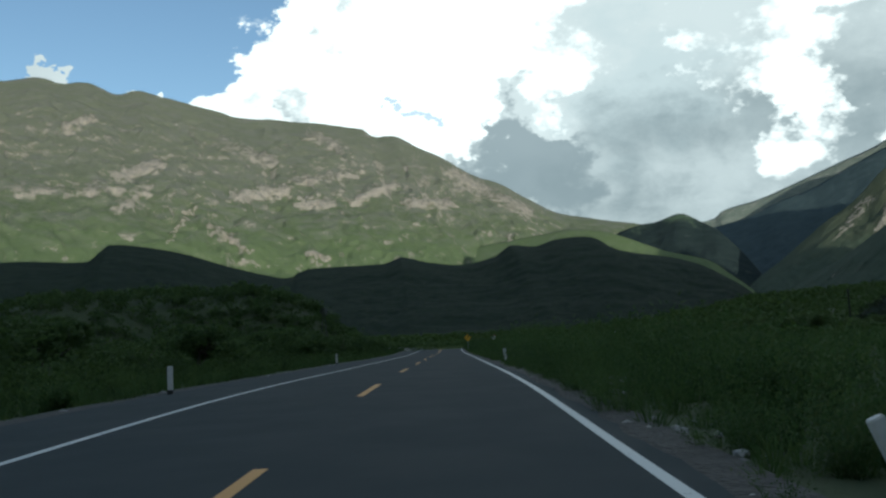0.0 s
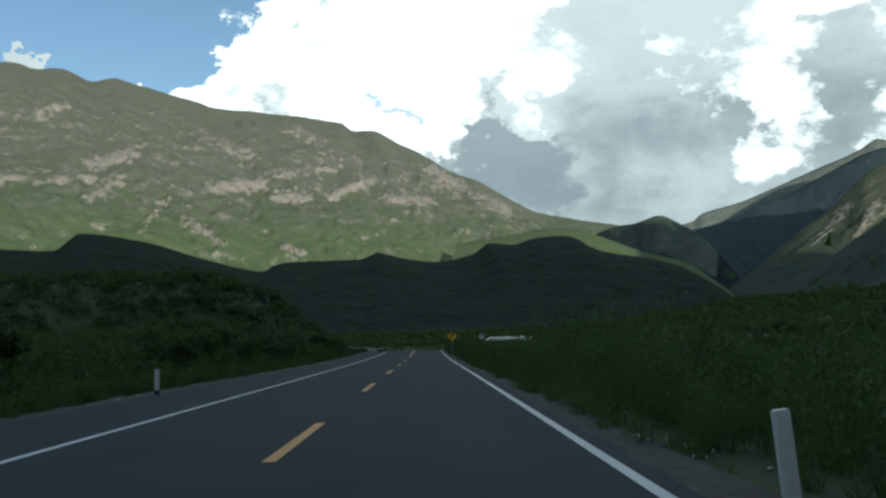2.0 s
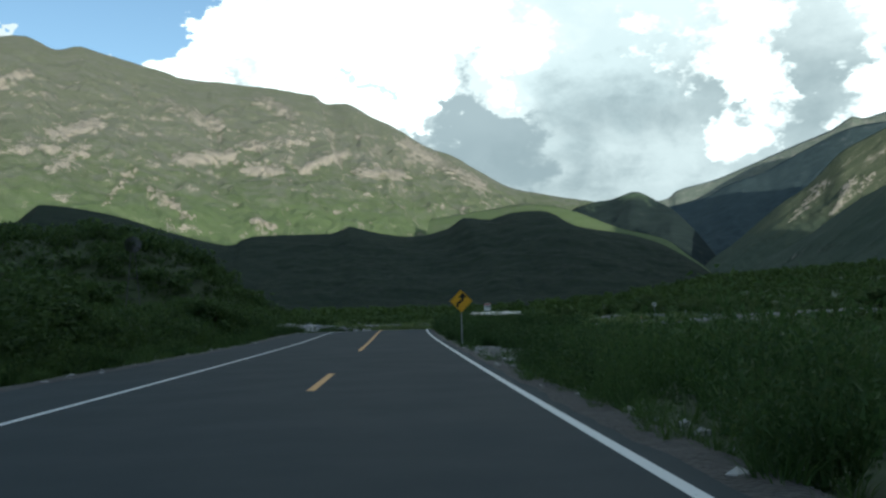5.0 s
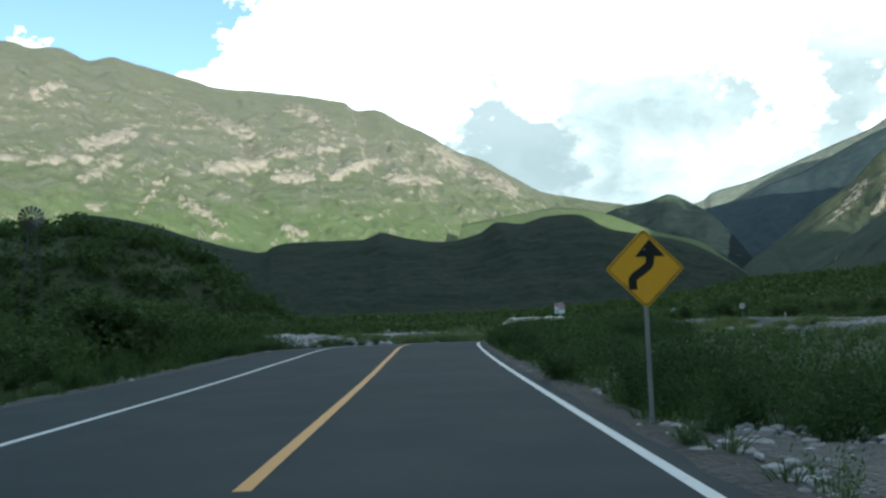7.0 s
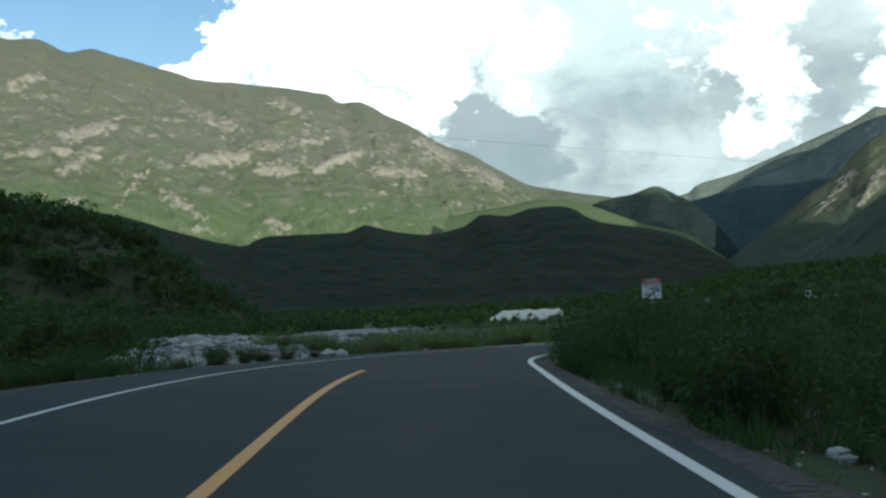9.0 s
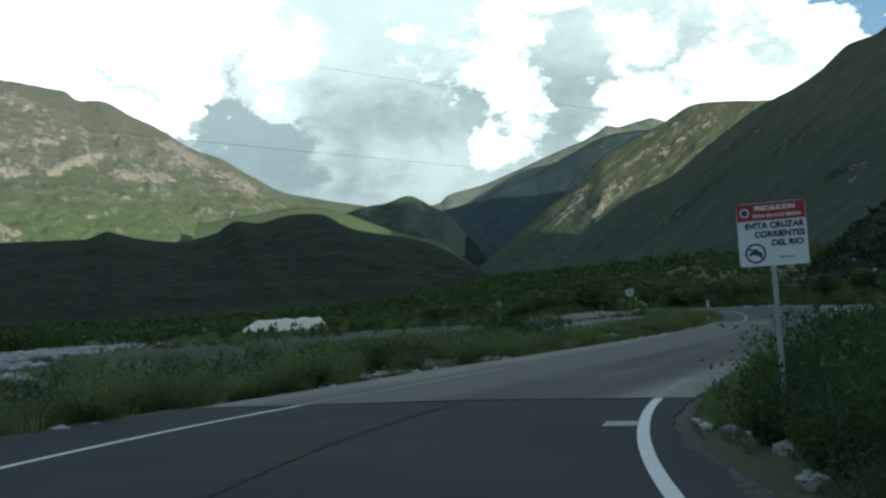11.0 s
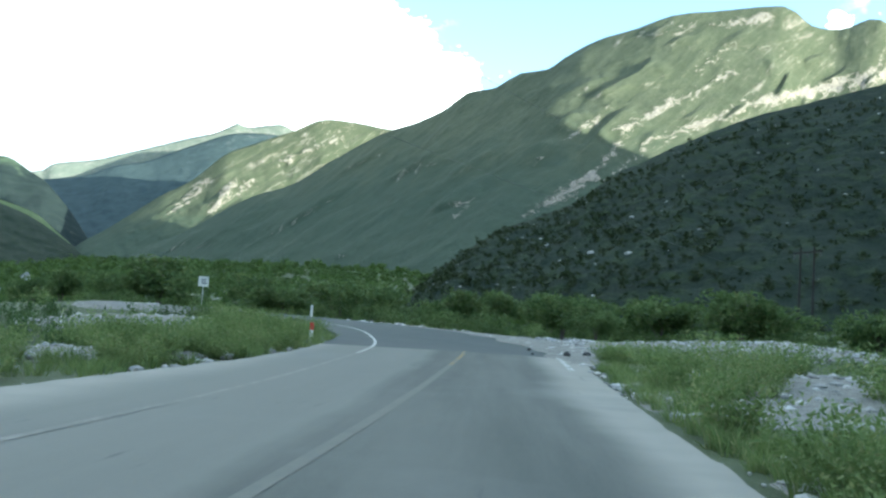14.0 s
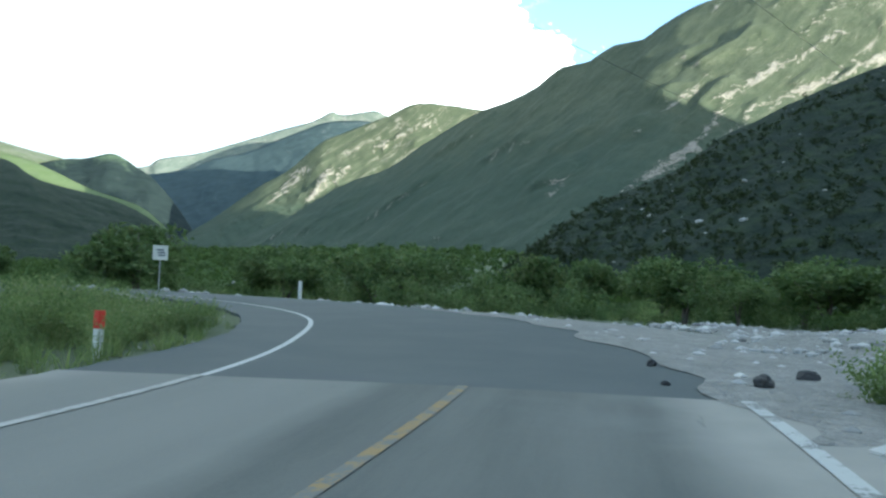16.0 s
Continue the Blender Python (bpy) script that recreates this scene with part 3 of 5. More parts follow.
def mountain(name, crest, foot, mat, label, lumps=60.0, grain=0.004, cols=220, rows=90, back=0.8, shape=1.15, seed=0.0, keep=0.12, gully=0.3, ledge=0.0, beds=(0.0, 0.0, 1.0), base=(0.0, 0.0, 1.2), outcrops=()):
    """A mountainside from a line along its foot up to its crest, and down behind it.
    ledge: how far rock beds stand out; outcrops: rows of bearing and elevation of two ends, half width, all in degrees from base, and how bare."""
    def even(line, n):
        fine = smooth_line(line, 20.0)
        s = np.r_[0, np.cumsum(np.linalg.norm(np.diff(fine, axis=0), axis=1))]
        return np.stack([np.interp(np.linspace(0, s[-1], n), s, fine[:, k]) for k in range(3)], 1)
    top, low = even(crest, cols), even(foot, cols)
    run = np.r_[0, np.cumsum(np.linalg.norm(np.diff(low + top, axis=0), axis=1))] / 2
    turn = int(rows * 0.88)
    up = np.clip(np.arange(rows) / turn, 0, 1)[:, None]
    down = np.clip((np.arange(rows) - turn) / (rows - 1 - turn), 0, 1)[:, None]
    p = low[None] + (top - low)[None] * up[..., None]
    p[..., 2] = low[None, :, 2] + (top - low)[None, :, 2] * (up**shape - down**0.9)
    p[..., :2] += (top - low)[None, :, :2] * back * down[..., None]
    window = np.where(down > 0, keep, np.minimum(1.0, up * 5) * (keep + (1 - keep) * np.minimum(1.0, (1 - up) * 4)))
    window = np.broadcast_to(window, (rows, cols)).ravel()
    p = p.reshape(-1, 3)
    out = low - top
    out[:, 2] = 0
    out /= np.linalg.norm(out, axis=1)[:, None]
    out = np.broadcast_to(out[None], (rows, cols, 3)).reshape(-1, 3)
    q = p * (grain, grain, grain * 0.6) + seed
    n = 1.1 * folds(q, 7, 0.52) + 0.35 * folds(q * 5.3, 5, 0.55)
    fall = np.stack([np.broadcast_to(run[None] * grain * 3.0, (rows, cols)), np.broadcast_to(0.7 * up, (rows, cols)), np.full((rows, cols), seed)], 2).reshape(-1, 3)
    fall[:, 0] += 1.3 * folds(q * 1.7, 4, 0.55, False) + 0.9 * fall[:, 1]
    n += 1.5 * folds(fall, 3, 0.42) * gully
    p[:, 2] += n * lumps * window
    # beds of rock that stand out as broken ledges
    if ledge:
        level = p @ np.array(beds) + 70 * folds(q * 0.8, 3, 0.5, False)
        step = (level / 62.0) % 1.0
        tooth = np.where(step < 0.82, step / 0.82, (1 - step) / 0.18)
        p += out * (tooth * ledge * window * np.clip(field(q * 2.1 + 5) * 3 + 0.35, 0, 1))[:, None]
    bare_ = np.zeros(len(p))
    if outcrops:
        az = np.degrees(np.arctan2(p[:, 0] - base[0], p[:, 1] - base[1]))
        el = np.degrees(np.arctan2(p[:, 2] - base[2], np.hypot(p[:, 0] - base[0], p[:, 1] - base[1])))
        az = az + 1.5 * folds(q * 12, 5, 0.66, False)
        el = el + 1.1 * folds(q * 12 + 31, 5, 0.66, False)
        for a0, e0, a1, e1, half, gain in outcrops:
            d = np.array((a1 - a0, e1 - e0))
            t = np.clip(((az - a0) * d[0] + (el - e0) * d[1]) / (d @ d), 0, 1)
            away = np.hypot(az - a0 - t * d[0], el - e0 - t * d[1])
            bare_ = np.maximum(bare_, gain * np.clip(1.15 - away / half, 0, 1))
        p += out * (bare_ * lumps * 0.22)[:, None]
    me = mesh_of(name, p, grid_faces(rows, cols), mat, True)
    me.attributes.new("outcrop", "FLOAT", "POINT").data.foreach_set("value", bare_.astype(np.float32))
    return tagged(new(name, me), label, "mountain", kind="structure")


START = (0.0, 45.0, 1.2)
HERE = (16.0, 200.0, 1.0)
mountain("mountain_left",
    ridge(START, (-50, 4400, 15), (-38, 4500, 16.2), (-28, 4600, 15.8), (-24.2, 4600, 16.2), (-22.9, 4620, 16.0), (-21.3, 4620, 16.1), (-19.8, 4600, 15.55), (-18.5, 4600, 15.75), (-16.9, 4620, 15.4), (-13.6, 4640, 14.6), (-12.7, 4640, 14.3), (-8.8, 4660, 14.0), (-5.6, 4660, 13.6), (-4.9, 4660, 13.5), (-4.2, 4680, 13.0), (-2.8, 4680, 13.0),
          (-1.5, 4690, 12.3), (-0.1, 4700, 11.6), (2, 4710, 10.3), (3.4, 4720, 9.8), (5.1, 4740, 8.8), (6.9, 4760, 7.8), (8.5, 4780, 7.4), (11.8, 4780, 6.75), (14, 4780, 6.3)),
    ridge(START, (-60, 1700), (-45, 1800), (-30, 2000), (-20, 2150), (-10, 2350), (0, 2600), (8, 2900), (14, 3300)),
    LIT_SLOPE, "sunlit green and grey mountain with bare rock strata", 88.0, 0.0024, 620, 270, back=0.06, gully=0.36, keep=0.16, ledge=9.0, beds=(-0.22, 0.0, 0.97),
    outcrops=((-22.3, 13.6, -21, 14.1, 0.30, 0.8), (-19.6, 10.7, -17.2, 11.5, 0.42, 0.9), (-19.5, 9.1, -18.0, 10.2, 0.45, 0.65), (-16.7, 7.1, -15.3, 9.0, 0.14, 0.9), (-14.4, 7.9, -12.1, 6.3, 0.16, 1.0), (-12.9, 9.6, -9.8, 9.9, 0.42, 1.0), (-8.9, 9.1, -7.0, 8.9, 0.40, 0.9), (-5.8, 9.1, -3.2, 10.0, 0.38, 0.9),
              (-2.4, 9.0, 0.4, 8.7, 0.36, 0.9), (-8.3, 13.3, -6.2, 12.3, 0.55, 0.6), (-13.5, 12.9, -10.6, 11.6, 0.55, 0.5), (0.6, 10.5, 5.1, 7.9, 0.45, 0.75), (-25.2, 9.9, -19.6, 10.1, 0.50, 0.6), (-8.4, 6.2, -7.5, 5.5, 0.20, 1.0), (3.2, 5.3, 4.0, 6.3, 0.25, 1.2), (-9.2, 10.5, -5.5, 10.7, 0.30, 0.6)))
mountain("valley_spur_lit",
    ridge(START, (2, 3250, 6.0), (5, 3200, 6.4), (7.4, 3150, 6.7), (9.1, 3100, 6.6), (10.8, 3050, 6.15), (13.4, 2980, 5.05), (15.9, 2900, 4.3), (17.1, 2850, 3.4), (18.5, 2800, 2.2), (19.5, 2780, 0.6)),
    ridge(START, (0, 2600), (4, 2550), (8, 2500), (11, 2450), (14, 2450), (17, 2480), (18.6, 2520), (19.6, 2600)),
    LIT_SLOPE, "sunlit green spur at the foot of the mountain", 26.0, 0.005, 200, 60, back=0.3, seed=2.0, gully=0.2)
# its left crest follows the cast shadow's edge on the mountain, darkened by colour
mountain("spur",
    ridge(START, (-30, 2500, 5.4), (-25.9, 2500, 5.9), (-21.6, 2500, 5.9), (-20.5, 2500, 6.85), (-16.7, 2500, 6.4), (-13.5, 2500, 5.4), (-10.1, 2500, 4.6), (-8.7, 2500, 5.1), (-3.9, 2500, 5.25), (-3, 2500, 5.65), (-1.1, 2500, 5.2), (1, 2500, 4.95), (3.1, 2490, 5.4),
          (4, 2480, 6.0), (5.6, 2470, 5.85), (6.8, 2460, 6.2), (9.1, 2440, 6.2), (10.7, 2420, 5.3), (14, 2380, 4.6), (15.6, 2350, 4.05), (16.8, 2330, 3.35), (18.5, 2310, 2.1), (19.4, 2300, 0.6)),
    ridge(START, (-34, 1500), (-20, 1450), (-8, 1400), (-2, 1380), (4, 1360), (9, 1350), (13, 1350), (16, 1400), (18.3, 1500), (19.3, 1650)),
    SHADE_TONED_SLOPE, "dark foothill that stands in for shadow on the mountain's foot", 22.0, 0.006, 320, 110, back=0.2, seed=3.0, keep=0.1, gully=0.25)
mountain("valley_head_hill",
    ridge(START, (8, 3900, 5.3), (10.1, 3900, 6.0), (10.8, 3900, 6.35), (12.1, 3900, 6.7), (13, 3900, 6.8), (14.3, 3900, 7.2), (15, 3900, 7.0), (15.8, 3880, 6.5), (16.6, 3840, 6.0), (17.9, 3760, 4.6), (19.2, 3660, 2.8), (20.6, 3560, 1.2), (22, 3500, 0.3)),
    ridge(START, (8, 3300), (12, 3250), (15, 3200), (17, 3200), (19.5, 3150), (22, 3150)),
    SHADED_FAR_HILL, "blue-green hill at the head of the valley, shade and lit top in its colour", 30.0, 0.004, 200, 70, back=0.2, seed=6.0, gully=0.15)
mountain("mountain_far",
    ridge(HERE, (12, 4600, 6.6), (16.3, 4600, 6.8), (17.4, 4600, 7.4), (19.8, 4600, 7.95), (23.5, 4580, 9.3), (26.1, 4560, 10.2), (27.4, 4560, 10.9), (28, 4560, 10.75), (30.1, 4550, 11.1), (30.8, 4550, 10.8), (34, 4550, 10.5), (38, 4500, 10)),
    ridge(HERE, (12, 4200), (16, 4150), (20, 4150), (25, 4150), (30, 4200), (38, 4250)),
    FAR_SLOPE, "distant green mountain ridge with haze in its pale colour", 44.0, 0.003, 240, 80, back=0.02, seed=5.0, keep=0.15)
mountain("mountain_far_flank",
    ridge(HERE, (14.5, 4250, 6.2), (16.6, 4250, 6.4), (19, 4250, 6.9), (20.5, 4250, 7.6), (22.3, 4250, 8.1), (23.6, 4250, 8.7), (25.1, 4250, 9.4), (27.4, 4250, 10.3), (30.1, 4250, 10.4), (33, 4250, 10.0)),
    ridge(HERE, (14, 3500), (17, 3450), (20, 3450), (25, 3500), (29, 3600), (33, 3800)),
    BLUE_SLOPE, "mountain flank with cloud shade and haze in its dark blue colour", 40.0, 0.0022, 240, 90, back=0.05, seed=9.0, gully=0.2)
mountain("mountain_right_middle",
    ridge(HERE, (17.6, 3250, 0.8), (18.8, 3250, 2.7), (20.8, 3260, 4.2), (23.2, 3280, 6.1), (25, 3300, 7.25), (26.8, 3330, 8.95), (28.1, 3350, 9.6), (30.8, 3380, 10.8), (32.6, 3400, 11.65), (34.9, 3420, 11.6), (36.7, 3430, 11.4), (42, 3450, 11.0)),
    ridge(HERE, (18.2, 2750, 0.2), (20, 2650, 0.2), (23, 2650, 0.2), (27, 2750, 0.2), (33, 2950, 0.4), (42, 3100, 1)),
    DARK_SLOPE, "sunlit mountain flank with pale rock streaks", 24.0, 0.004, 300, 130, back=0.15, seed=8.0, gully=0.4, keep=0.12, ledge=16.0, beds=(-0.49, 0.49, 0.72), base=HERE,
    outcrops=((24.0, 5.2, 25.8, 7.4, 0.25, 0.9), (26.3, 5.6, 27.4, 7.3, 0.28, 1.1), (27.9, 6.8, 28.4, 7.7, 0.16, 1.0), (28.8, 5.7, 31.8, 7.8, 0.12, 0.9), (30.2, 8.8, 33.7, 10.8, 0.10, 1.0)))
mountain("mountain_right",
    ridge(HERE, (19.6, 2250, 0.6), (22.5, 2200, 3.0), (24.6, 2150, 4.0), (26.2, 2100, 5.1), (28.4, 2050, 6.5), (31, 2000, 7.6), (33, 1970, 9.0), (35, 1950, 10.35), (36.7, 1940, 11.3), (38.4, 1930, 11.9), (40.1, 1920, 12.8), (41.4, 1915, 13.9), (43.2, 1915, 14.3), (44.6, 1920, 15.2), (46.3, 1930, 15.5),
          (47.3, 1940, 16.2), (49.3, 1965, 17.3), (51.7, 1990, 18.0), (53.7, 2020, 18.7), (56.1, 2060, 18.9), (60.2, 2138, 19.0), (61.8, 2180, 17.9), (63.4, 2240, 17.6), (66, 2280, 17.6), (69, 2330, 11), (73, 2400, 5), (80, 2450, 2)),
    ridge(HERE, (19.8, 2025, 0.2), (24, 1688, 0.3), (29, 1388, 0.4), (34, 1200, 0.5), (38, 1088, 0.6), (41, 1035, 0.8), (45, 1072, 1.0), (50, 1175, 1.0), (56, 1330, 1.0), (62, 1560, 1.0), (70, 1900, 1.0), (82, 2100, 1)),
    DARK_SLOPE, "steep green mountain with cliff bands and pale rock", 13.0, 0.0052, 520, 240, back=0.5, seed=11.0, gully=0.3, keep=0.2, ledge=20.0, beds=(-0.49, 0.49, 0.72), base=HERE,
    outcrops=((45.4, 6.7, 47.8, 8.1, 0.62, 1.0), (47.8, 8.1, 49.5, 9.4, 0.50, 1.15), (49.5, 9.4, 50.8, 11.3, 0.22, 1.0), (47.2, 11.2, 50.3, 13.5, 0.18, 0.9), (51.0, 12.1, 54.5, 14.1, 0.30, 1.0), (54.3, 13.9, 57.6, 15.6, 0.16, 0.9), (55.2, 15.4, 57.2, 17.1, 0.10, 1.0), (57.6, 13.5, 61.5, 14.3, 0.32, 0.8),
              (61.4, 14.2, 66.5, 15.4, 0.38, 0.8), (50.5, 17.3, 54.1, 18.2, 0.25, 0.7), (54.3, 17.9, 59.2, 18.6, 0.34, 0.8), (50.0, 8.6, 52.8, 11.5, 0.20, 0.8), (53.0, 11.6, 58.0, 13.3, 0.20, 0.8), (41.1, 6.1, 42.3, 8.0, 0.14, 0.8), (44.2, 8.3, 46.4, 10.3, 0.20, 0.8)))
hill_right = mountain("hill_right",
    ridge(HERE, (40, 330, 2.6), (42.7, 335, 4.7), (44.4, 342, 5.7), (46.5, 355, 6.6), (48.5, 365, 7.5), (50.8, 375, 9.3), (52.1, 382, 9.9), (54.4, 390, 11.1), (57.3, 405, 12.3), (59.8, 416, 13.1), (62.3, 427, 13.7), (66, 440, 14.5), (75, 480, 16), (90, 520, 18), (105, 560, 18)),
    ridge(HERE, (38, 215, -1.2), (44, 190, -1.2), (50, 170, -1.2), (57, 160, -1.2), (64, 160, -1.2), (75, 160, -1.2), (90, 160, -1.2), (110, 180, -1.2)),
    SHADE_TONED_SLOPE, "wooded hill with shade put into its dark colour", 6.0, 0.02, 360, 150, seed=14.0, keep=0.2, base=HERE)
# unseen ridge added behind the camera, its crest shaped to shade floor and slopes
toward, across = Vector((0.4226, -0.9063, 0)), Vector((0.9063, 0.4226, 0))
mountain("shade_ridge_behind",
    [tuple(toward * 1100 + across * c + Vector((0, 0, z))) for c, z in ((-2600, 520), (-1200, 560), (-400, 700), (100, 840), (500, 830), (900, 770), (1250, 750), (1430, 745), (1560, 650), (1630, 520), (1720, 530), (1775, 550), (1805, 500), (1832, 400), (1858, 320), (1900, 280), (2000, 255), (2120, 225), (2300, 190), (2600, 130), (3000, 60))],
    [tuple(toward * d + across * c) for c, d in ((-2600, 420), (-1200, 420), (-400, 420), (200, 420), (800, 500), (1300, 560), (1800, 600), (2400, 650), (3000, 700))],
    SHADE_TONED_SLOPE, "unseen steep ridge added to shade the valley", 26.0, 0.004, 300, 60, seed=17.0, keep=0.5)

# ---------------------------------------------------------------- road surface and lines
joint_a, joint_b = row_at(6.1, 189.65), row_at(37.6, 222.2)
end = len(road_line) - 1
LL, RL, LE, RE = -road_line[:, 3], road_line[:, 4], -road_line[:, 5], road_line[:, 6]
ribbon("road", 0, joint_a, LE, RE, 0.0, ASPHALT, "dark grey asphalt road")
ribbon("road_ford", joint_a, joint_b, LE, RE, 0.012, CONCRETE, "worn pale concrete slab of a river ford")
ribbon("road_beyond", joint_b, end, LE, RE, 0.0, OLD_ASPHALT, "grey asphalt road beyond the ford")
ribbon("line_left", 0, joint_a, LL - 0.07, LL + 0.07, 0.006, WHITE, "white edge line")
ribbon("line_right", 0, joint_a, RL - 0.066, RL + 0.066, 0.006, WHITE, "white edge line")
ribbon("line_left_end", row_at(34.6, 219.1), joint_b, LL - 0.06, LL + 0.06, 0.021, WHITE_START, "worn white edge line")
ribbon("line_left_ford_start", joint_a, row_at(12.6, 196.8), LL - 0.07, LL + 0.07, 0.017, WHITE_START, "worn white edge line")
ribbon("line_left_ford", row_at(12.6, 196.8), row_at(34.6, 219.1), LL - 0.06, LL + 0.06, 0.017, WHITE_WORN, "faded white edge line")
ribbon("line_right_ford", joint_a, row_at(9.3, 193.2), RL - 0.08, RL + 0.08, 0.017, WHITE_START, "faded white edge line")
ribbon("line_right_end", row_at(33.8, 218.3), joint_b, RL - 0.08, RL + 0.08, 0.022, WHITE_END, "worn white edge line")
ribbon("line_left_beyond", joint_b, end, LL - 0.055, LL + 0.055, 0.006, WHITE_OLD, "greyed white edge line")
for k in range(-4, 7):
    y = 18.9 + 15 * k
    a, b = row_at(-1.9, y), row_at(-1.9, y + 5)
    ribbon("centre_dash", a, b, -0.075, 0.075, 0.006, YELLOW, "yellow centre dash")
faded = row_at(-1.5, 170.0)
ribbon("centre_line", row_at(-1.9, 128.5), faded, -0.075, 0.075, 0.006, YELLOW, "yellow centre line")
ribbon("centre_line_faded", faded, joint_a, -0.075, 0.075, 0.006, YELLOW_FAINT, "worn yellow centre line")
seam_rows = np.arange(len(road_line))
seam = np.interp(seam_rows, (joint_a, joint_a + 8, row_at(13, 197.2), row_at(26, 210), joint_b), (-0.25, -0.85, -0.65, -0.4, 0.05))
ribbon("centre_line_ford_start", joint_a, row_at(12.0, 196.2), seam - 0.06, seam + 0.06, 0.017, YELLOW_START, "faded orange-yellow centre line")
ribbon("centre_seam_ford", row_at(12.0, 196.2), row_at(33.0, 217.4), seam - 0.07, seam + 0.07, 0.017, SEAM, "pale worn seam between the ford's slabs")
ribbon("centre_line_ford", row_at(33.0, 217.4), joint_b, seam - 0.06, seam + 0.06, 0.017, YELLOW_WORN, "faded yellow centre line")
mark_row = row_at(5.6, 189.0) - 6
ribbon("edge_mark", mark_row, mark_row + 1, np.full(len(road_line), 2.85), RL - 0.07, 0.006, WHITE_OLD, "short worn white mark across the lane")

# ---------------------------------------------------------------- plants and stones
rng = np.random.default_rng(4)


def blades(n, height, spread, width, seed, droop=0.35):
    """A clump of thin curved stems: verts and triangles."""
    r = np.random.default_rng(seed)
    verts, faces = [], []
    for k in range(n):
        a, lean, h = r.uniform(0, 6.283), r.uniform(0.1, 1.0) ** 0.8, height * r.uniform(0.5, 1.0)
        root = np.array([math.cos(a), math.sin(a), 0]) * r.uniform(0, 0.35) * spread
        out = np.array([math.cos(a + r.uniform(-0.6, 0.6)), math.sin(a + r.uniform(-0.6, 0.6)), 0]) * spread * lean
        turn = r.uniform(0, 6.283)
        side = np.array([math.cos(turn), math.sin(turn), 0]) * width
        base = len(verts)
        for f in (0, 0.5, 1):
            p = root + out * f**1.5 + np.array([0, 0, h * (f - droop * lean * f**2 * 0.5)])
            verts += [p - side, p + side] if f < 1 else [p]
        faces += [(base, base + 1, base + 3), (base, base + 3, base + 2), (base + 2, base + 3, base + 4)]
    return np.array(verts), np.array(faces)


def feathers(n, height, spread, width, seed, sprigs=8):
    """A feathery weed: thin stems with many small leaves."""
    r = np.random.default_rng(seed)
    v, f = blades(n, height, spread, width * 0.4, seed, 0.12)
    stem = v.reshape(n, 5, 3)
    t = np.tile(np.linspace(0.15, 1.0, sprigs), n)[:, None]
    k = np.repeat(np.arange(n), sprigs)
    p = stem[k, 0] * (1 - t) ** 2 + 2 * stem[k, 2] * t * (1 - t) + stem[k, 4] * t**2 + r.normal(0, 0.035, (n * sprigs, 3)) * height
    d = r.normal(0, 1, (n * sprigs, 3)) + (0, 0, 0.9)
    d *= (width * 7 * r.uniform(0.5, 1.3, (n * sprigs, 1))) / np.linalg.norm(d, axis=1)[:, None]
    e = np.cross(d, r.normal(0, 1, (n * sprigs, 3)))
    e *= width * 1.5 / (np.linalg.norm(e, axis=1)[:, None] + 1e-6)
    tips = np.stack([p - e, p + e, p + d], 1).reshape(-1, 3)
    return np.vstack([v, tips]), np.vstack([f, np.arange(3 * n * sprigs).reshape(-1, 3) + len(v)])


def leaves(n, size, seed, lobes=6, flat=0.75, radius=1.0, lift=0.75):
    """A crown: leaf sprays on the skins of several uneven lobes, with gaps between."""
    r = np.random.default_rng(seed)
    middles = np.column_stack([r.normal(0, 0.42, lobes), r.normal(0, 0.42, lobes), r.uniform(-0.25, 0.45, lobes)]) * radius
    sizes = r.uniform(0.32, 0.62, lobes) * radius
    k = r.integers(0, lobes, n)
    d = r.normal(0, 1, (n, 3))
    d /= np.linalg.norm(d, axis=1)[:, None]
    p = middles[k] + d * (sizes[k] * r.uniform(0.55, 1.08, n))[:, None] * (1, 1, flat)
    p[:, 2] += lift * radius
    u = r.normal(0, 1, (n, 3)) + d * 0.6
    u /= np.linalg.norm(u, axis=1)[:, None]
    w = np.cross(u, r.normal(0, 1, (n, 3)))
    w /= np.linalg.norm(w, axis=1)[:, None]
    q = size * r.uniform(0.5, 1.3, n)[:, None]
    verts = np.stack([p - u * q * 0.6 - w * q * 0.5, p - u * q * 0.6 + w * q * 0.5, p + u * q], 1).reshape(-1, 3)
    return verts, np.arange(3 * n).reshape(-1, 3)


# trodden spots at the foot of marker posts, where nothing tall grows: x, y and the two radii
CLEAR = ((2.5, 45.2, 0.8, 1.9), (3.4, 6.6, 0.7, 1.5))


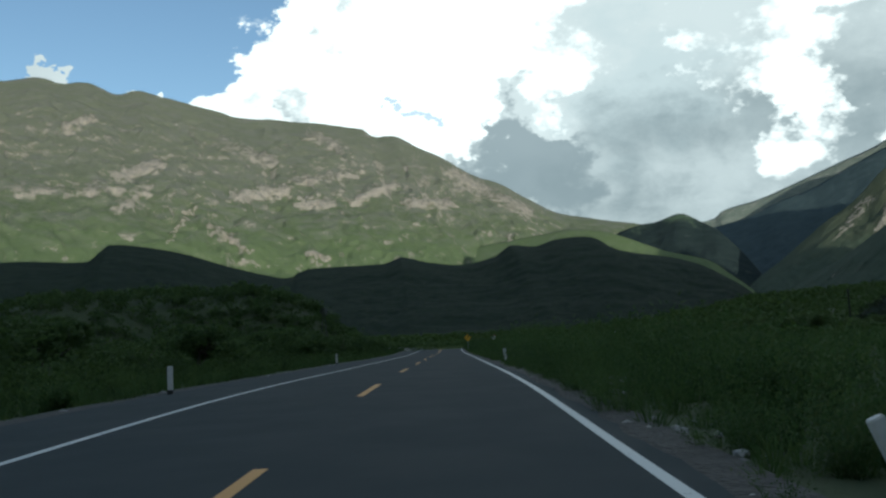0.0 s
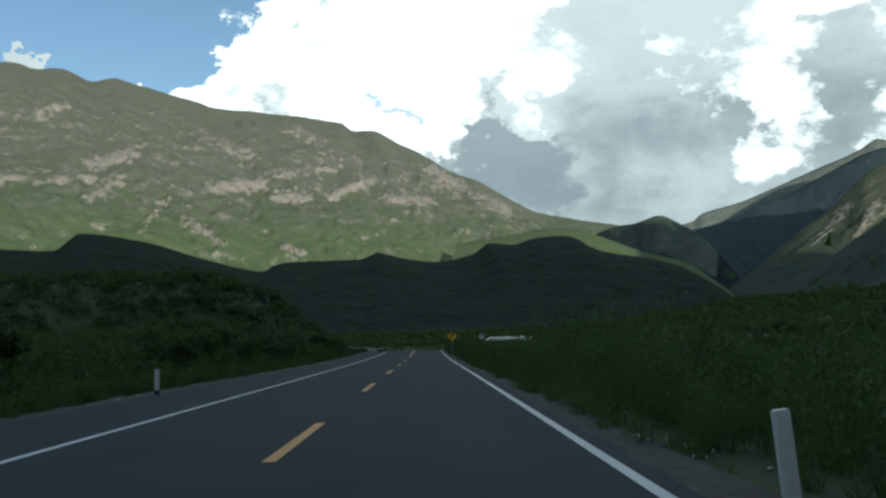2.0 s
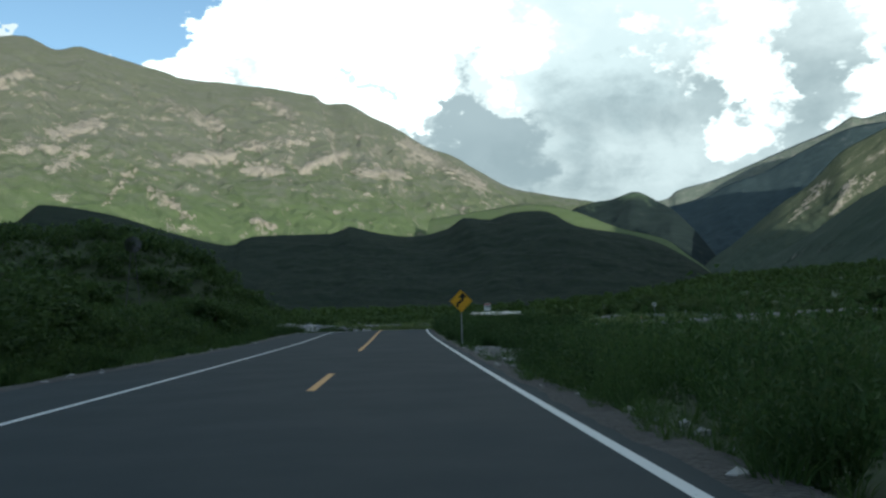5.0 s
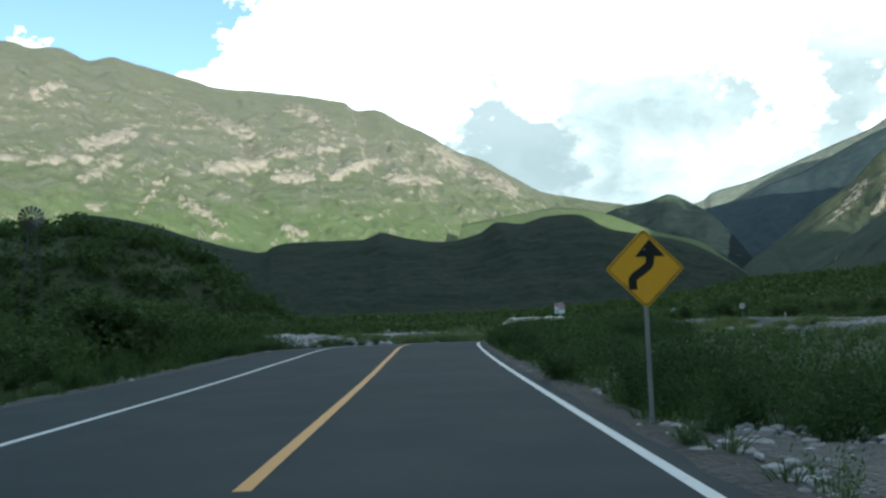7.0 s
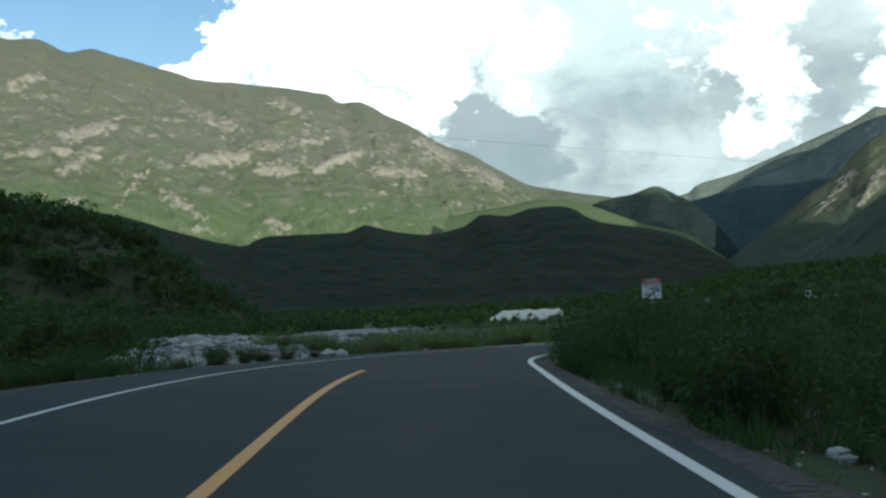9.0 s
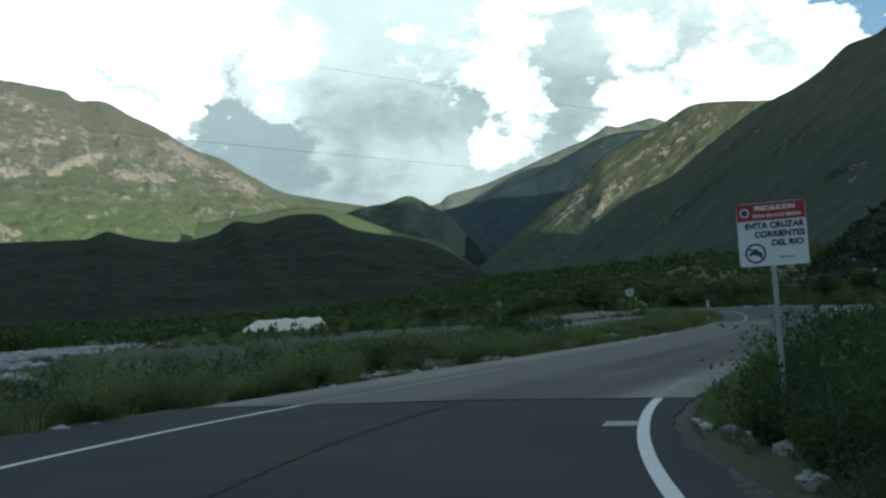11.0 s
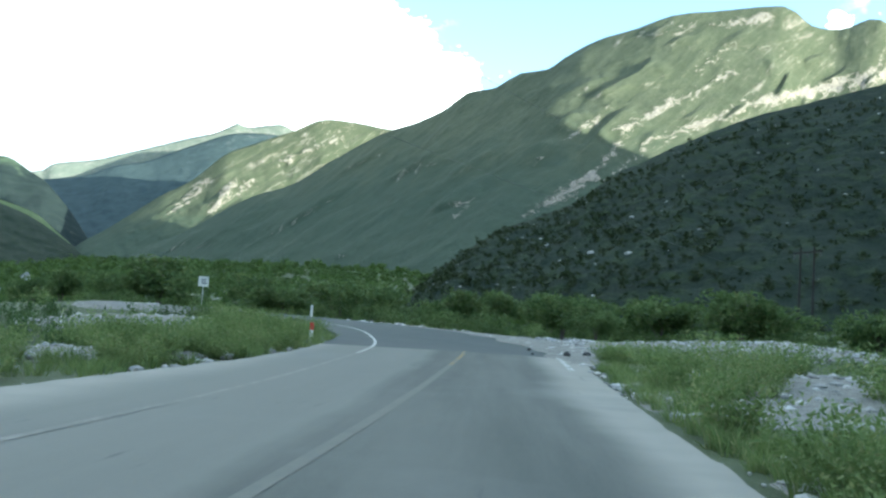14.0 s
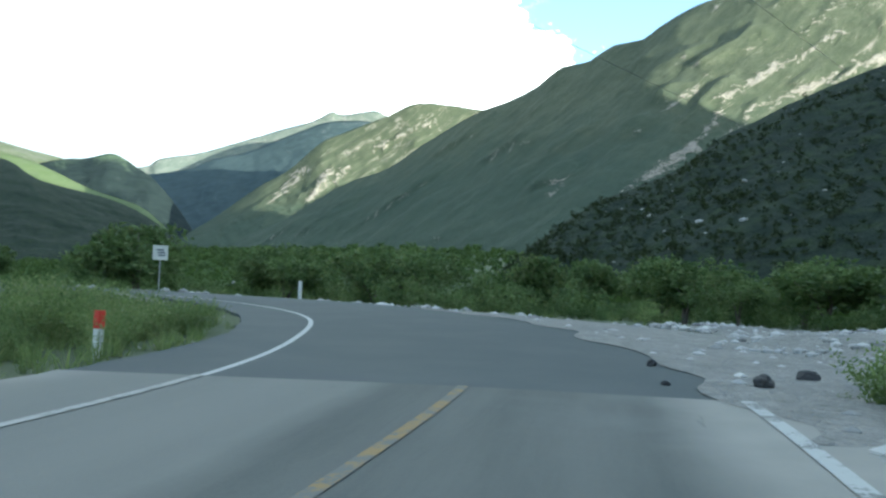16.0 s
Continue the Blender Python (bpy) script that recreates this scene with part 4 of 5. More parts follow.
def scatter(name, kinds, places, sizes, mat, label, category, tall=1.0):
    """Many clumps as one mesh. kinds: list of (verts, quads); places: rows of x, y, z."""
    places, sizes = np.asarray(places), np.asarray(sizes)
    for cx, cy, rx, ry in CLEAR:
        away = ((places[:, 0] - cx) / rx) ** 2 + ((places[:, 1] - cy) / ry) ** 2
        places, sizes = places[away > 1], sizes[away > 1]
    pick = rng.integers(0, len(kinds), len(places))
    verts, faces, count = [], [], 0
    for k, (v, f) in enumerate(kinds):
        at, big = places[pick == k], sizes[pick == k]
        if not len(at):
            continue
        a = rng.uniform(0, 6.283, len(at))
        c, s_ = np.cos(a), np.sin(a)
        wide = big * rng.uniform(0.8, 1.25, len(at))
        x = (v[None, :, 0] * c[:, None] - v[None, :, 1] * s_[:, None]) * wide[:, None] + at[:, 0, None]
        y = (v[None, :, 0] * s_[:, None] + v[None, :, 1] * c[:, None]) * wide[:, None] + at[:, 1, None]
        z = v[None, :, 2] * (big * tall)[:, None] + at[:, 2, None]
        verts.append(np.stack([x, y, z], 2).reshape(-1, 3))
        faces.append((f[None] + (np.arange(len(at)) * len(v))[:, None, None]).reshape(-1, f.shape[1]) + count)
        count += len(at) * len(v)
    ob = new(name, mesh_of(name, np.vstack(verts), np.vstack(faces), mat))
    return tagged(ob, label, category, kind="stuff")


def strewn(n, x0, x1, y0, y1, keep):
    """Places in a rectangle for which keep(x, y, off, edge) allows it, with the ground's height."""
    x, y = rng.uniform(x0, x1, n), rng.uniform(y0, y1, n)
    rows, off = road_near(x, y)
    edge = np.where(off < 0, road_line[rows, 5], road_line[rows, 6])
    ok = keep(x, y, np.where(off < 0, -1, 1), np.abs(off) - edge)
    x, y = x[ok], y[ok]
    return np.column_stack([x, y, lumps_at(x, y) - 0.04]) if len(x) else np.empty((0, 3))


def patchy(x, y, scale, shift=0.0):
    return np.array([noise.noise(Vector((a * scale + shift, b * scale, 2.0))) for a, b in zip(x, y)])


BARE = ((4.1, 24.0, 1.2, 3.4), (9.4, 159.5, 2.6, 6.0), (4.4, 125.5, 2.4, 8.0), (3.2, 131.0, 0.9, 2.0), (36.5, 208.5, 8.0, 5.0), (43.5, 213.5, 5.5, 4.5), (52, 224, 8, 4.5), (64, 226, 8, 5),
        (-8.5, 190, 5, 7), (-13, 208, 7, 8), (-13, 255, 9, 22), (-6, 300, 14, 26), (5.0, 203.2, 3.4, 2.2), (9.5, 207.6, 3.4, 2.4), (18.0, 217.6, 4.6, 2.4), (25, 221.5, 3.6, 2.4), (31.5, 235, 4.5, 4), (27.5, 201.5, 5.0, 3.4), (39, 247, 6, 6.5), (-10, 224, 5, 7), (44, 266, 8, 6), (66, 236, 9, 5))


def bare(x, y, wobble=0.35):
    """Where the ground is open stones: over 0 inside."""
    out = np.full(len(x), -9.0)
    w = patchy(x, y, 0.35, 5.0) * wobble
    for cx, cy, rx, ry in BARE:
        out = np.maximum(out, 1 - np.hypot((x - cx) / rx, (y - cy) / ry) + w)
    return out


# pale stony beds, laid over the ground
def stony_bed(cx, cy, rx, ry):
    n, m = 14, 40
    verts = [(cx, cy)]
    for k in range(1, n + 1):
        for a in np.linspace(0, 2 * math.pi, m, endpoint=False):
            w = 1 + 0.35 * noise.noise(Vector((math.cos(a) * 1.7 + cx, math.sin(a) * 1.7 + cy, 0.3)))
            verts.append((cx + math.cos(a) * rx * k / n * w, cy + math.sin(a) * ry * k / n * w))
    v = np.array(verts)
    r = np.r_[0, np.repeat(np.arange(1, n + 1), m)] / n
    z = lumps_at(v[:, 0], v[:, 1]) + 0.09 - 0.9 * np.clip(r - 0.72, 0, 1) + fbm(v[:, 0], v[:, 1], 0.6, 3) * 0.08
    rows, off = road_near(v[:, 0], v[:, 1])
    edge = np.where(off < 0, road_line[rows, 5], road_line[rows, 6])
    z = np.where(np.abs(off) < edge + 0.25, road_line[rows, 2] - 0.25, z)
    bm = bmesh.new()
    vs = [bm.verts.new((*p, q)) for p, q in zip(v, z)]
    for k in range(m):
        bm.faces.new((vs[0], vs[1 + k], vs[1 + (k + 1) % m]))
    for ring in range(n - 1):
        for k in range(m):
            a, b = 1 + ring * m + k, 1 + ring * m + (k + 1) % m
            bm.faces.new((vs[a], vs[a + m], vs[b + m], vs[b]))
    return tagged(link("stony_bed", bm, RIVER_GRAVEL if cx < 0 else ROAD_GRAVEL if cy < 180 else GRAVEL, smooth=True), "pale stony river gravel", "gravel", kind="structure")


for spot_ in BARE:
    stony_bed(*spot_)

# gravel shoulders along the asphalt
ribbon("shoulder_right", 0, joint_a, RE - 0.15, RE + np.interp(road_line[:, 1], (150, 165), (0.7, 0.2)), -0.02, SHOULDER, "dark gravel shoulder of the road", 1)
ribbon("shoulder_left", 0, joint_a, LE - 1.0, LE + 0.15, -0.02, SHOULDER, "dark gravel shoulder of the road", -1)

apron_a, apron_b = row_at(36.0, 220.5), row_at(45.9, 241.0)
spread = np.zeros(len(road_line))
spread[apron_a : apron_b + 1] = 0.05 + 8.5 * np.sin(np.linspace(0.0, math.pi, apron_b - apron_a + 1)) ** 0.8
spill = 0.9 + 0.8 * np.array([noise.noise(Vector((q[0] * 0.5, q[1] * 0.5, 6.0))) for q in road_line])
ribbon("gravel_apron", apron_a, apron_b, RE - spill, RE + spread, 0.017, GRAVEL, "pale gravel washed up beside the road", 1)

# loose stones
def pebble(seed):
    bm = bmesh.new()
    bmesh.ops.create_icosphere(bm, subdivisions=1, radius=0.5)
    r = random.Random(seed)
    for v in bm.verts:
        v.co = Vector((v.co.x * 1.15, v.co.y * 0.9, v.co.z * 0.75)) * (1 + r.uniform(-0.18, 0.16))
    bmesh.ops.triangulate(bm, faces=bm.faces)
    bm.verts.ensure_lookup_table()
    v, f = np.array([v.co[:] for v in bm.verts]), np.array([[q.index for q in p.verts] for p in bm.faces])
    bm.free()
    return v, f


STONES = [pebble(k) for k in range(5)]
p = strewn(26000, -30, 75, -5, 300, lambda x, y, s_, e: (e > 0.25) & (bare(x, y) > 0.0))
near = p[:, 1] < 240
scatter("riverbed_stones", STONES, p[near], rng.uniform(0.3, 1.0, near.sum()) ** 4 * 0.36 + 0.06, STONE, "pale rounded river stones", "stones")
for cx, cy, rx, ry in BARE:
    if cx < 0:
        p = strewn(int(rx * ry * 14), cx - rx * 1.2, cx + rx * 1.2, cy - ry * 1.2, cy + ry * 1.2, lambda x, y, s_, e: (e > 0.8) & (bare(x, y) > 0.0))
        scatter("river_boulders", STONES, p + (0, 0, 0.12), rng.uniform(0.2, 1.0, len(p)) ** 2 * 0.8 + 0.15, STONE, "white boulders heaped in the dry riverbed", "stones")
    if cx > 2 and (cy < 160 or 195 < cy < 245):
        p = strewn(int(rx * ry * (80 if cy < 160 else 26)), cx - rx * 1.2, cx + rx * 1.2, cy - ry * 1.2, cy + ry * 1.2, lambda x, y, s_, e: (e > 0.3) & (bare(x, y) > 0.0))
        scatter("bed_stones", STONES, p + (0, 0, 0.10), (rng.uniform(0.2, 1.0, len(p)) ** 3 * 0.34 + 0.07) * (0.5 if cy < 160 else 1.0), STONE, "pale rounded stones heaped on bare ground", "stones")
p = strewn(9000, -10, 6, -5, 190, lambda x, y, s_, e: (e > 0.1) & (e < np.where(s_ < 0, 0.9, 1.4)) & (patchy(x, y, 0.22) > -0.05))
scatter("roadside_stones", STONES, p + (0, 0, 0.07), rng.uniform(0.2, 1.0, len(p)) ** 5 * 0.20 + 0.035, STONE, "pale stones along the road's edge", "stones")
p = strewn(2600, 36, 60, 214, 240, lambda x, y, s_, e: (s_ > 0) & (e > -0.6) & (e < 8))
scatter("apron_stones", STONES, p + (0, 0, 0.10), rng.uniform(0.1, 1.0, len(p)) ** 4 * 0.22 + 0.03, STONE, "small pale stones on washed-up gravel", "stones")
p = strewn(9000, -4, 45, 180, 240, lambda x, y, s_, e: (e > 0.05) & (e < 0.9) & (patchy(x, y, 0.3) > 0.0))
scatter("ford_stones", STONES, p + (0, 0, 0.06), rng.uniform(0.2, 1.0, len(p)) ** 4 * 0.30 + 0.05, STONE, "pale stones along the ford's edge", "stones")

p = strewn(5200, 36, 74, 222, 262, lambda x, y, s_, e: (s_ > 0) & (e > 0.5) & (e < 7) & (patchy(x, y, 0.4, 6.0) > 0.02) & (y > 232 - 0.1 * (x - 44)))
scatter("bank_stones", STONES, p + (0, 0, 0.12), rng.uniform(0.2, 1.0, len(p)) ** 3 * 0.55 + 0.08, STONE, "pale rounded stones at the foot of the bank", "stones")
p = strewn(420, -150, 190, 520, 760, lambda x, y, s_, e: patchy(x, y, 0.02, 21.0) > 0.12)
scatter("rock_ledges", STONES, p, rng.uniform(0.3, 1.0, len(p)) ** 2 * 5.5 + 1.0, STONE, "pale rock ledges at the foot of the mountain", "rocks")

# weeds: a wall of feathery stems along the right of the straight
FEATHER = [feathers(27, 1.25, 0.70, 0.013, k, 8) for k in range(5)]
FEATHER_FAR = [feathers(12, 1.25, 0.66, 0.026, 10 + k, 5) for k in range(4)]
GRASS = [blades(28, 0.6, 0.42, 0.009, 20 + k) for k in range(4)]
BUSH = [leaves(280, 0.10, 40 + k, 6, 0.8, 0.75, 0.5) for k in range(4)]
MID_BUSH = [leaves(460, 0.055, 50 + k, 8, 0.85, 0.75, 0.5) for k in range(4)]


def dice(x):
    return rng.uniform(0, 1, len(x))


def edge_size(p):
    """Weeds stand lower beside the road and in drifts of their own height farther off."""
    _, off = road_near(p[:, 0], p[:, 1])
    drift = 1 + 0.75 * patchy(p[:, 0], p[:, 1], 0.09) + 0.35 * patchy(p[:, 0], p[:, 1], 0.35, 4.0)
    return rng.uniform(0.6, 1.25, len(p)) * np.clip(drift, 0.35, 2) * np.clip(0.42 + (np.abs(off) - 4.1) / 2.4, 0.55, 1.6)


p = strewn(2300, 2, 12, -4, 184, lambda x, y, s_, e: (s_ > 0) & (e > 0.22 + 0.35 * patchy(x, y, 0.5)) & (e < 6.5) & (dice(x) < np.clip(1.35 - e / 9, 0.2, 1)) & (bare(x, y) < 0.1))
scatter("roadside_weeds", FEATHER, p, edge_size(p) * np.interp(p[:, 1], (0, 55, 100, 125), (0.75, 0.98, 0.95, 0.62)), WEED, "tall dark green feathery weeds", "weeds")
p = strewn(4400, 7, 60, -4, 190, lambda x, y, s_, e: (s_ > 0) & (e > 5) & (dice(x) < np.clip(1.3 - e / 40, 0.1, 1)) & (bare(x, y) < 0.1))
scatter("field_weeds", FEATHER_FAR, p, rng.uniform(0.45, 0.85, len(p)) * np.interp(p[:, 1], (0, 100, 125, 150), (1.15, 1.15, 1.1, 0.85)), WEED, "tall dark green feathery weeds of the flat", "weeds")
p = strewn(4050, 2, 12, -4, 177, lambda x, y, s_, e: (s_ > 0) & (e > 0.3) & (dice(x) < np.clip(1.2 - e / 8, 0.1, 1)) & (bare(x, y) < 0.25))
scatter("roadside_grass", GRASS, p, rng.uniform(0.35, 0.95, len(p)), WEED, "dark green roadside grass", "grass")
# left of the straight: low grass, then shrubs
p = strewn(3900, -26, -8, -4, 200, lambda x, y, s_, e: (s_ < 0) & (e > 0.4) & (dice(x) < np.clip(1.25 - e / 12, 0.15, 1)) & (bare(x, y) < 0.2))
scatter("verge_grass", GRASS, p, rng.uniform(0.4, 1.1, len(p)), WEED, "low dark green grass on the verge", "grass")
p = strewn(1500, -30, -9, 0, 205, lambda x, y, s_, e: (s_ < 0) & (e > 1.2 + 1.5 * patchy(x, y, 0.2)) & (e < 13) & (bare(x, y) < 0.1))
scatter("verge_weeds", FEATHER_FAR + FEATHER[:1], p, rng.uniform(0.5, 1.1, len(p)), SHRUB, "dark green weeds beside the road", "weeds")
p = strewn(760, -48, -10, 0, 205, lambda x, y, s_, e: (s_ < 0) & (e > 3.5 + 2 * patchy(x, y, 0.2)) & (bare(x, y) < 0.1))
scatter("verge_shrubs", BUSH, p, rng.uniform(0.8, 1.9, len(p)) * np.clip(0.55 + (-p[:, 0] - 10) / 16, 0.55, 1.5), SHRUB, "dark green shrubs beside the road", "shrubs")
# both sides of the ford
FLAT = lambda x, y, s_, e: (s_ > 0) & (x > 42) & (x < 62) & (y > 219.5 + 0.12 * (x - 42)) & (y < 238) & (e < 9) & (e > np.where(y < 225, 2.4, 0))
p = strewn(1700, 2, 18, 166, 193, lambda x, y, s_, e: (s_ > 0) & (e > np.where(y > 180.5, 0.8, 0.35) + 0.25 * patchy(x, y, 0.5)) & (e < 8))
scatter("bend_weeds", FEATHER, p, np.clip(edge_size(p) * 1.1, 0.5, 1.3), LUSH, "tall dense green weeds inside the bend", "weeds")
p = strewn(1250, -12, 66, 182, 262, lambda x, y, s_, e: (e > 0.35 + 0.45 * patchy(x, y, 0.5)) & (e < 9) & (dice(x) < np.clip(1.4 - e / 8, 0.25, 1)) & (patchy(x, y, 0.2, 9.0) > -0.42) & (bare(x, y) < 0.15) & ~FLAT(x, y, s_, e))
p = p[~((p[:, 0] > 14) & (p[:, 0] < 46) & (road_near(p[:, 0], p[:, 1])[1] > 5.0))]
scatter("ford_weeds", FEATHER, p, np.minimum(edge_size(p) * 0.6, 0.8) * rng.uniform(0.6, 1.0, len(p)), FORD_LEAF, "green feathery weeds along the ford", "weeds")
p = strewn(4200, -40, 110, 182, 330, lambda x, y, s_, e: (e > 7) & (dice(x) < np.clip(1.2 - e / 60, 0.3, 1)) & (patchy(x, y, 0.12, 9.0) > -0.2) & (bare(x, y) < 0.05))
scatter("flat_weeds", FEATHER_FAR, p, rng.uniform(0.4, 0.8, len(p)), LUSH, "green weeds on the river flat", "weeds")
p = strewn(900, -40, 110, 190, 330, lambda x, y, s_, e: (e > 7) & (bare(x, y) < 0.0) & (patchy(x, y, 0.07, 3.0) > -0.1) & ~FLAT(x, y, s_, e))
scatter("ford_shrubs", MID_BUSH, p, rng.uniform(0.6, 1.4, len(p)), FORD_LEAF, "green shrubs on the river flat", "shrubs")
p = strewn(1500, 44, 118, 204, 290, lambda x, y, s_, e: (e > 4.5) & (patchy(x, y, 0.16, 5.0) > -0.15) & (y > 250 - (x - 46) * 0.55) & (bare(x, y) < 0.1) & ~FLAT(x, y, s_, e))
scatter("bank_shrubs", MID_BUSH, p, rng.uniform(0.3, 1.0, len(p)) ** 2.2 * 1.7 + 0.4, BANK_LEAF, "green shrubs along the river bank", "shrubs")
# rounded feathery bushes that stand out from the weeds
def along(n, first, last, side, e0, e1, keep=-0.2, stony=0.12):
    """Places beside the road between two of its rows, e0 to e1 past its edge."""
    k, e = rng.integers(first, last, n), rng.uniform(e0, e1, n)
    edge = np.where(side < 0, road_line[k, 5], road_line[k, 6])
    xy = road_line[k, :2] + road_right[k] * (side * (edge + e))[:, None]
    ok = (patchy(xy[:, 0], xy[:, 1], 0.45, 11.0) > keep) & (bare(xy[:, 0], xy[:, 1]) < stony)
    xy = xy[ok]
    return np.column_stack([xy, lumps_at(xy[:, 0], xy[:, 1]) - 0.05])


STEMS = 110


def dome(seed):
    """A rounded bush of many fine upright stems."""
    return feathers(STEMS, 1.0, 0.66, 0.012, seed, 13)


DOME = [dome(200 + k) for k in range(4)]
DOME_FINE = [feathers(80, 1.05, 0.60, 0.013, 210 + k, 11) for k in range(4)]
bend_a, bend_b, bend_c = row_at(-1.9, 163), row_at(2.5, 184), row_at(46, 238)
p = along(800, bend_a, bend_c, -1, 3.0, 17.0, -0.6, 0.2)
scatter("river_flat_weeds", FEATHER_FAR, p, rng.uniform(0.5, 0.9, len(p)), LUSH, "green weeds on the river flat", "weeds")
p = np.vstack([along(700, bend_b, bend_c, -1, 0.1, 3.5, -0.1, 0.1), along(800, bend_b + 6, bend_c - 40, 1, 0.35, 1.5, -0.5, 0.9)])
scatter("ford_grass", GRASS, p, rng.uniform(0.4, 1.0, len(p)), FORD_LEAF, "green grass along the ford's edge", "grass")
BUSH_PARTS = []
for v, f in DOME:
    # the first three faces of each stem, then its leaves
    stems = STEMS * 3
    BUSH_PARTS.append((mesh_of("woody_base", v[: STEMS * 5], f[:stems], FORD_LEAF), mesh_of("foliage", v[STEMS * 5 :], f[stems:] - STEMS * 5, FORD_LEAF)))
for first, last, side, n, e0 in ((bend_b, bend_c, -1, 270, 0.7), (bend_b + 16, bend_c - 34, 1, 90, 0.8)):
    clumps = [tuple(q) for q in along(n, first, last, side, e0, 5.2, -0.15, 0.9)]
    if side > 0:
        clumps += [(x, y, float(lumps_at([x], [y])[0]) - 0.05) for x, y in ((41.6, 219.3), (42.6, 219.9), (41.0, 218.5), (43.2, 219.1), (42.3, 218.7), (43.1, 217.3), (44.3, 219.0), (42.0, 217.2), (43.6, 218.3))]
    for x, y, z in clumps:
        if math.hypot(x - 35.0, y - 227.4) < 1.6 or math.hypot(x - 33.6, y - 226.0) < 1.5:
            continue
        big = random.uniform(0.6, 1.3)
        ob = new("bush")
        for name, me in zip(("woody_base", "foliage"), random.choice(BUSH_PARTS)):
            new(name, me).parent = ob
        ob.matrix_basis = pose(x, y, z, 0, 0, random.uniform(0, 360)) @ Matrix.Diagonal((big * random.uniform(0.85, 1.3), big, big * random.uniform(0.75, 1.0), 1))
        tagged(ob, "rounded feathery green bush among stones beside the ford", "bush", "bushes beside the ford")
for side, n, e0, e1, low, high in ((1, 80, 0.85, 4.5, 0.7, 1.35), (-1, 70, 0.6, 5, 0.5, 0.9)):
    p = along(n, bend_a, bend_b, side, e0, e1)
    scatter("bend_bushes", DOME_FINE, p, rng.uniform(low, high, len(p)), LUSH, "rounded feathery green bushes beside the bend", "bushes")
for a, b, n, low, high in ((-5, 40, 70, 0.5, 1.0), (40, 112, 160, 0.7, 1.4), (112, 163, 130, 0.6, 1.35)):
    p = along(n, row_at(-1.9, a), row_at(-1.9, b), 1, 0.5, 5.0, -0.1)
    scatter("roadside_bushes", DOME_FINE, p, rng.uniform(low, high, len(p)), LUSH, "rounded feathery green bushes beside the road", "bushes")
SIGN_BUSHES = ((2.75, 131.5, 0.55), (3.4, 132.9, 0.8), (2.25, 130.6, 0.35), (4.3, 131.8, 0.95), (5.2, 134.0, 1.2), (6.1, 130.5, 1.2), (6.8, 127.6, 1.3), (7.6, 124.5, 1.3), (7.4, 183.0, 0.9), (8.6, 182.9, 1.05), (7.9, 182.4, 0.8), (9.5, 184.0, 1.2), (6.6, 181.2, 0.8), (9.2, 181.6, 1.2))
p = np.array([(x, y, 0.0) for x, y, _ in SIGN_BUSHES])
p[:, 2] = lumps_at(p[:, 0], p[:, 1]) - 0.05
scatter("sign_bushes", DOME_FINE, p, [q for _, _, q in SIGN_BUSHES], LUSH, "feathery green bushes round the foot of road signs", "bushes")
p = along(420, row_at(-1.9, 5), bend_b, -1, 1.0, 7.0)
scatter("verge_bushes", [feathers(48, 1.0, 0.62, 0.02, 220 + k, 10) for k in range(3)], p, rng.uniform(0.4, 0.85, len(p)), WEED, "low feathery dark green bushes on the verge", "bushes")
# scrub farther off
slope = np.empty(len(hill_right.data.vertices) * 3, np.float32)
hill_right.data.vertices.foreach_get("co", slope)
slope = slope.reshape(-1, 3)[: len(hill_right.data.vertices) * 82 // 100]
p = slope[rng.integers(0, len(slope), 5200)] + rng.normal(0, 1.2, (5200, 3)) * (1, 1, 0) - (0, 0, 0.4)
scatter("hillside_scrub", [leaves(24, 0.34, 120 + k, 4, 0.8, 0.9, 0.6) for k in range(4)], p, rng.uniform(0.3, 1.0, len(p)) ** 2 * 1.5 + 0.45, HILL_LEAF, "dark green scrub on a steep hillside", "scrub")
p = slope[rng.integers(0, len(slope), 420)] - (0, 0, 0.2)
scatter("hillside_rocks", STONES, p, rng.uniform(0.2, 1.0, len(p)) ** 3 * 1.8 + 0.3, STONE, "pale rocks on a steep hillside", "rocks")
p = strewn(3800, -75, -16, 130, 330, lambda x, y, s_, e: (e > 7) & (bare(x, y) < 0))
scatter("hill_undergrowth", [leaves(30, 0.22, 70 + k, 4, 0.7, 0.9, 0.5) for k in range(3)], p, rng.uniform(0.7, 1.5, len(p)), SHRUB, "low dark green undergrowth on a hill", "scrub")
FAR_BUSH = [leaves(64, 0.19, 60 + k, 5, 0.8, 0.9, 0.6) for k in range(4)]
p = strewn(950, -60, -14, 120, 262, lambda x, y, s_, e: (e > 5) & (bare(x, y) < 0))
scatter("slope_bushes", [leaves(310, 0.068, 55 + k, 7, 0.8, 0.75, 0.5) for k in range(3)], p, rng.uniform(0.35, 1.0, len(p)) ** 1.5 * 2.6 + 0.9, TREE, "dense dark green bushes on the slope", "bushes")
p = strewn(4800, -190, -16, 150, 400, lambda x, y, s_, e: (e > 6) & ((x < -55) | (y > 255)) & (bare(x, y) < 0) & (patchy(x, y, 0.06) > -0.5))
scatter("hill_scrub", FAR_BUSH, p, rng.uniform(0.35, 1.0, len(p)) ** 1.5 * 3.0 + 0.6, TREE, "dark green scrub on a low hill", "scrub")
DISTANT = [leaves(26, 0.40, 80 + k, 4, 0.8, 0.9, 0.6) for k in range(3)]
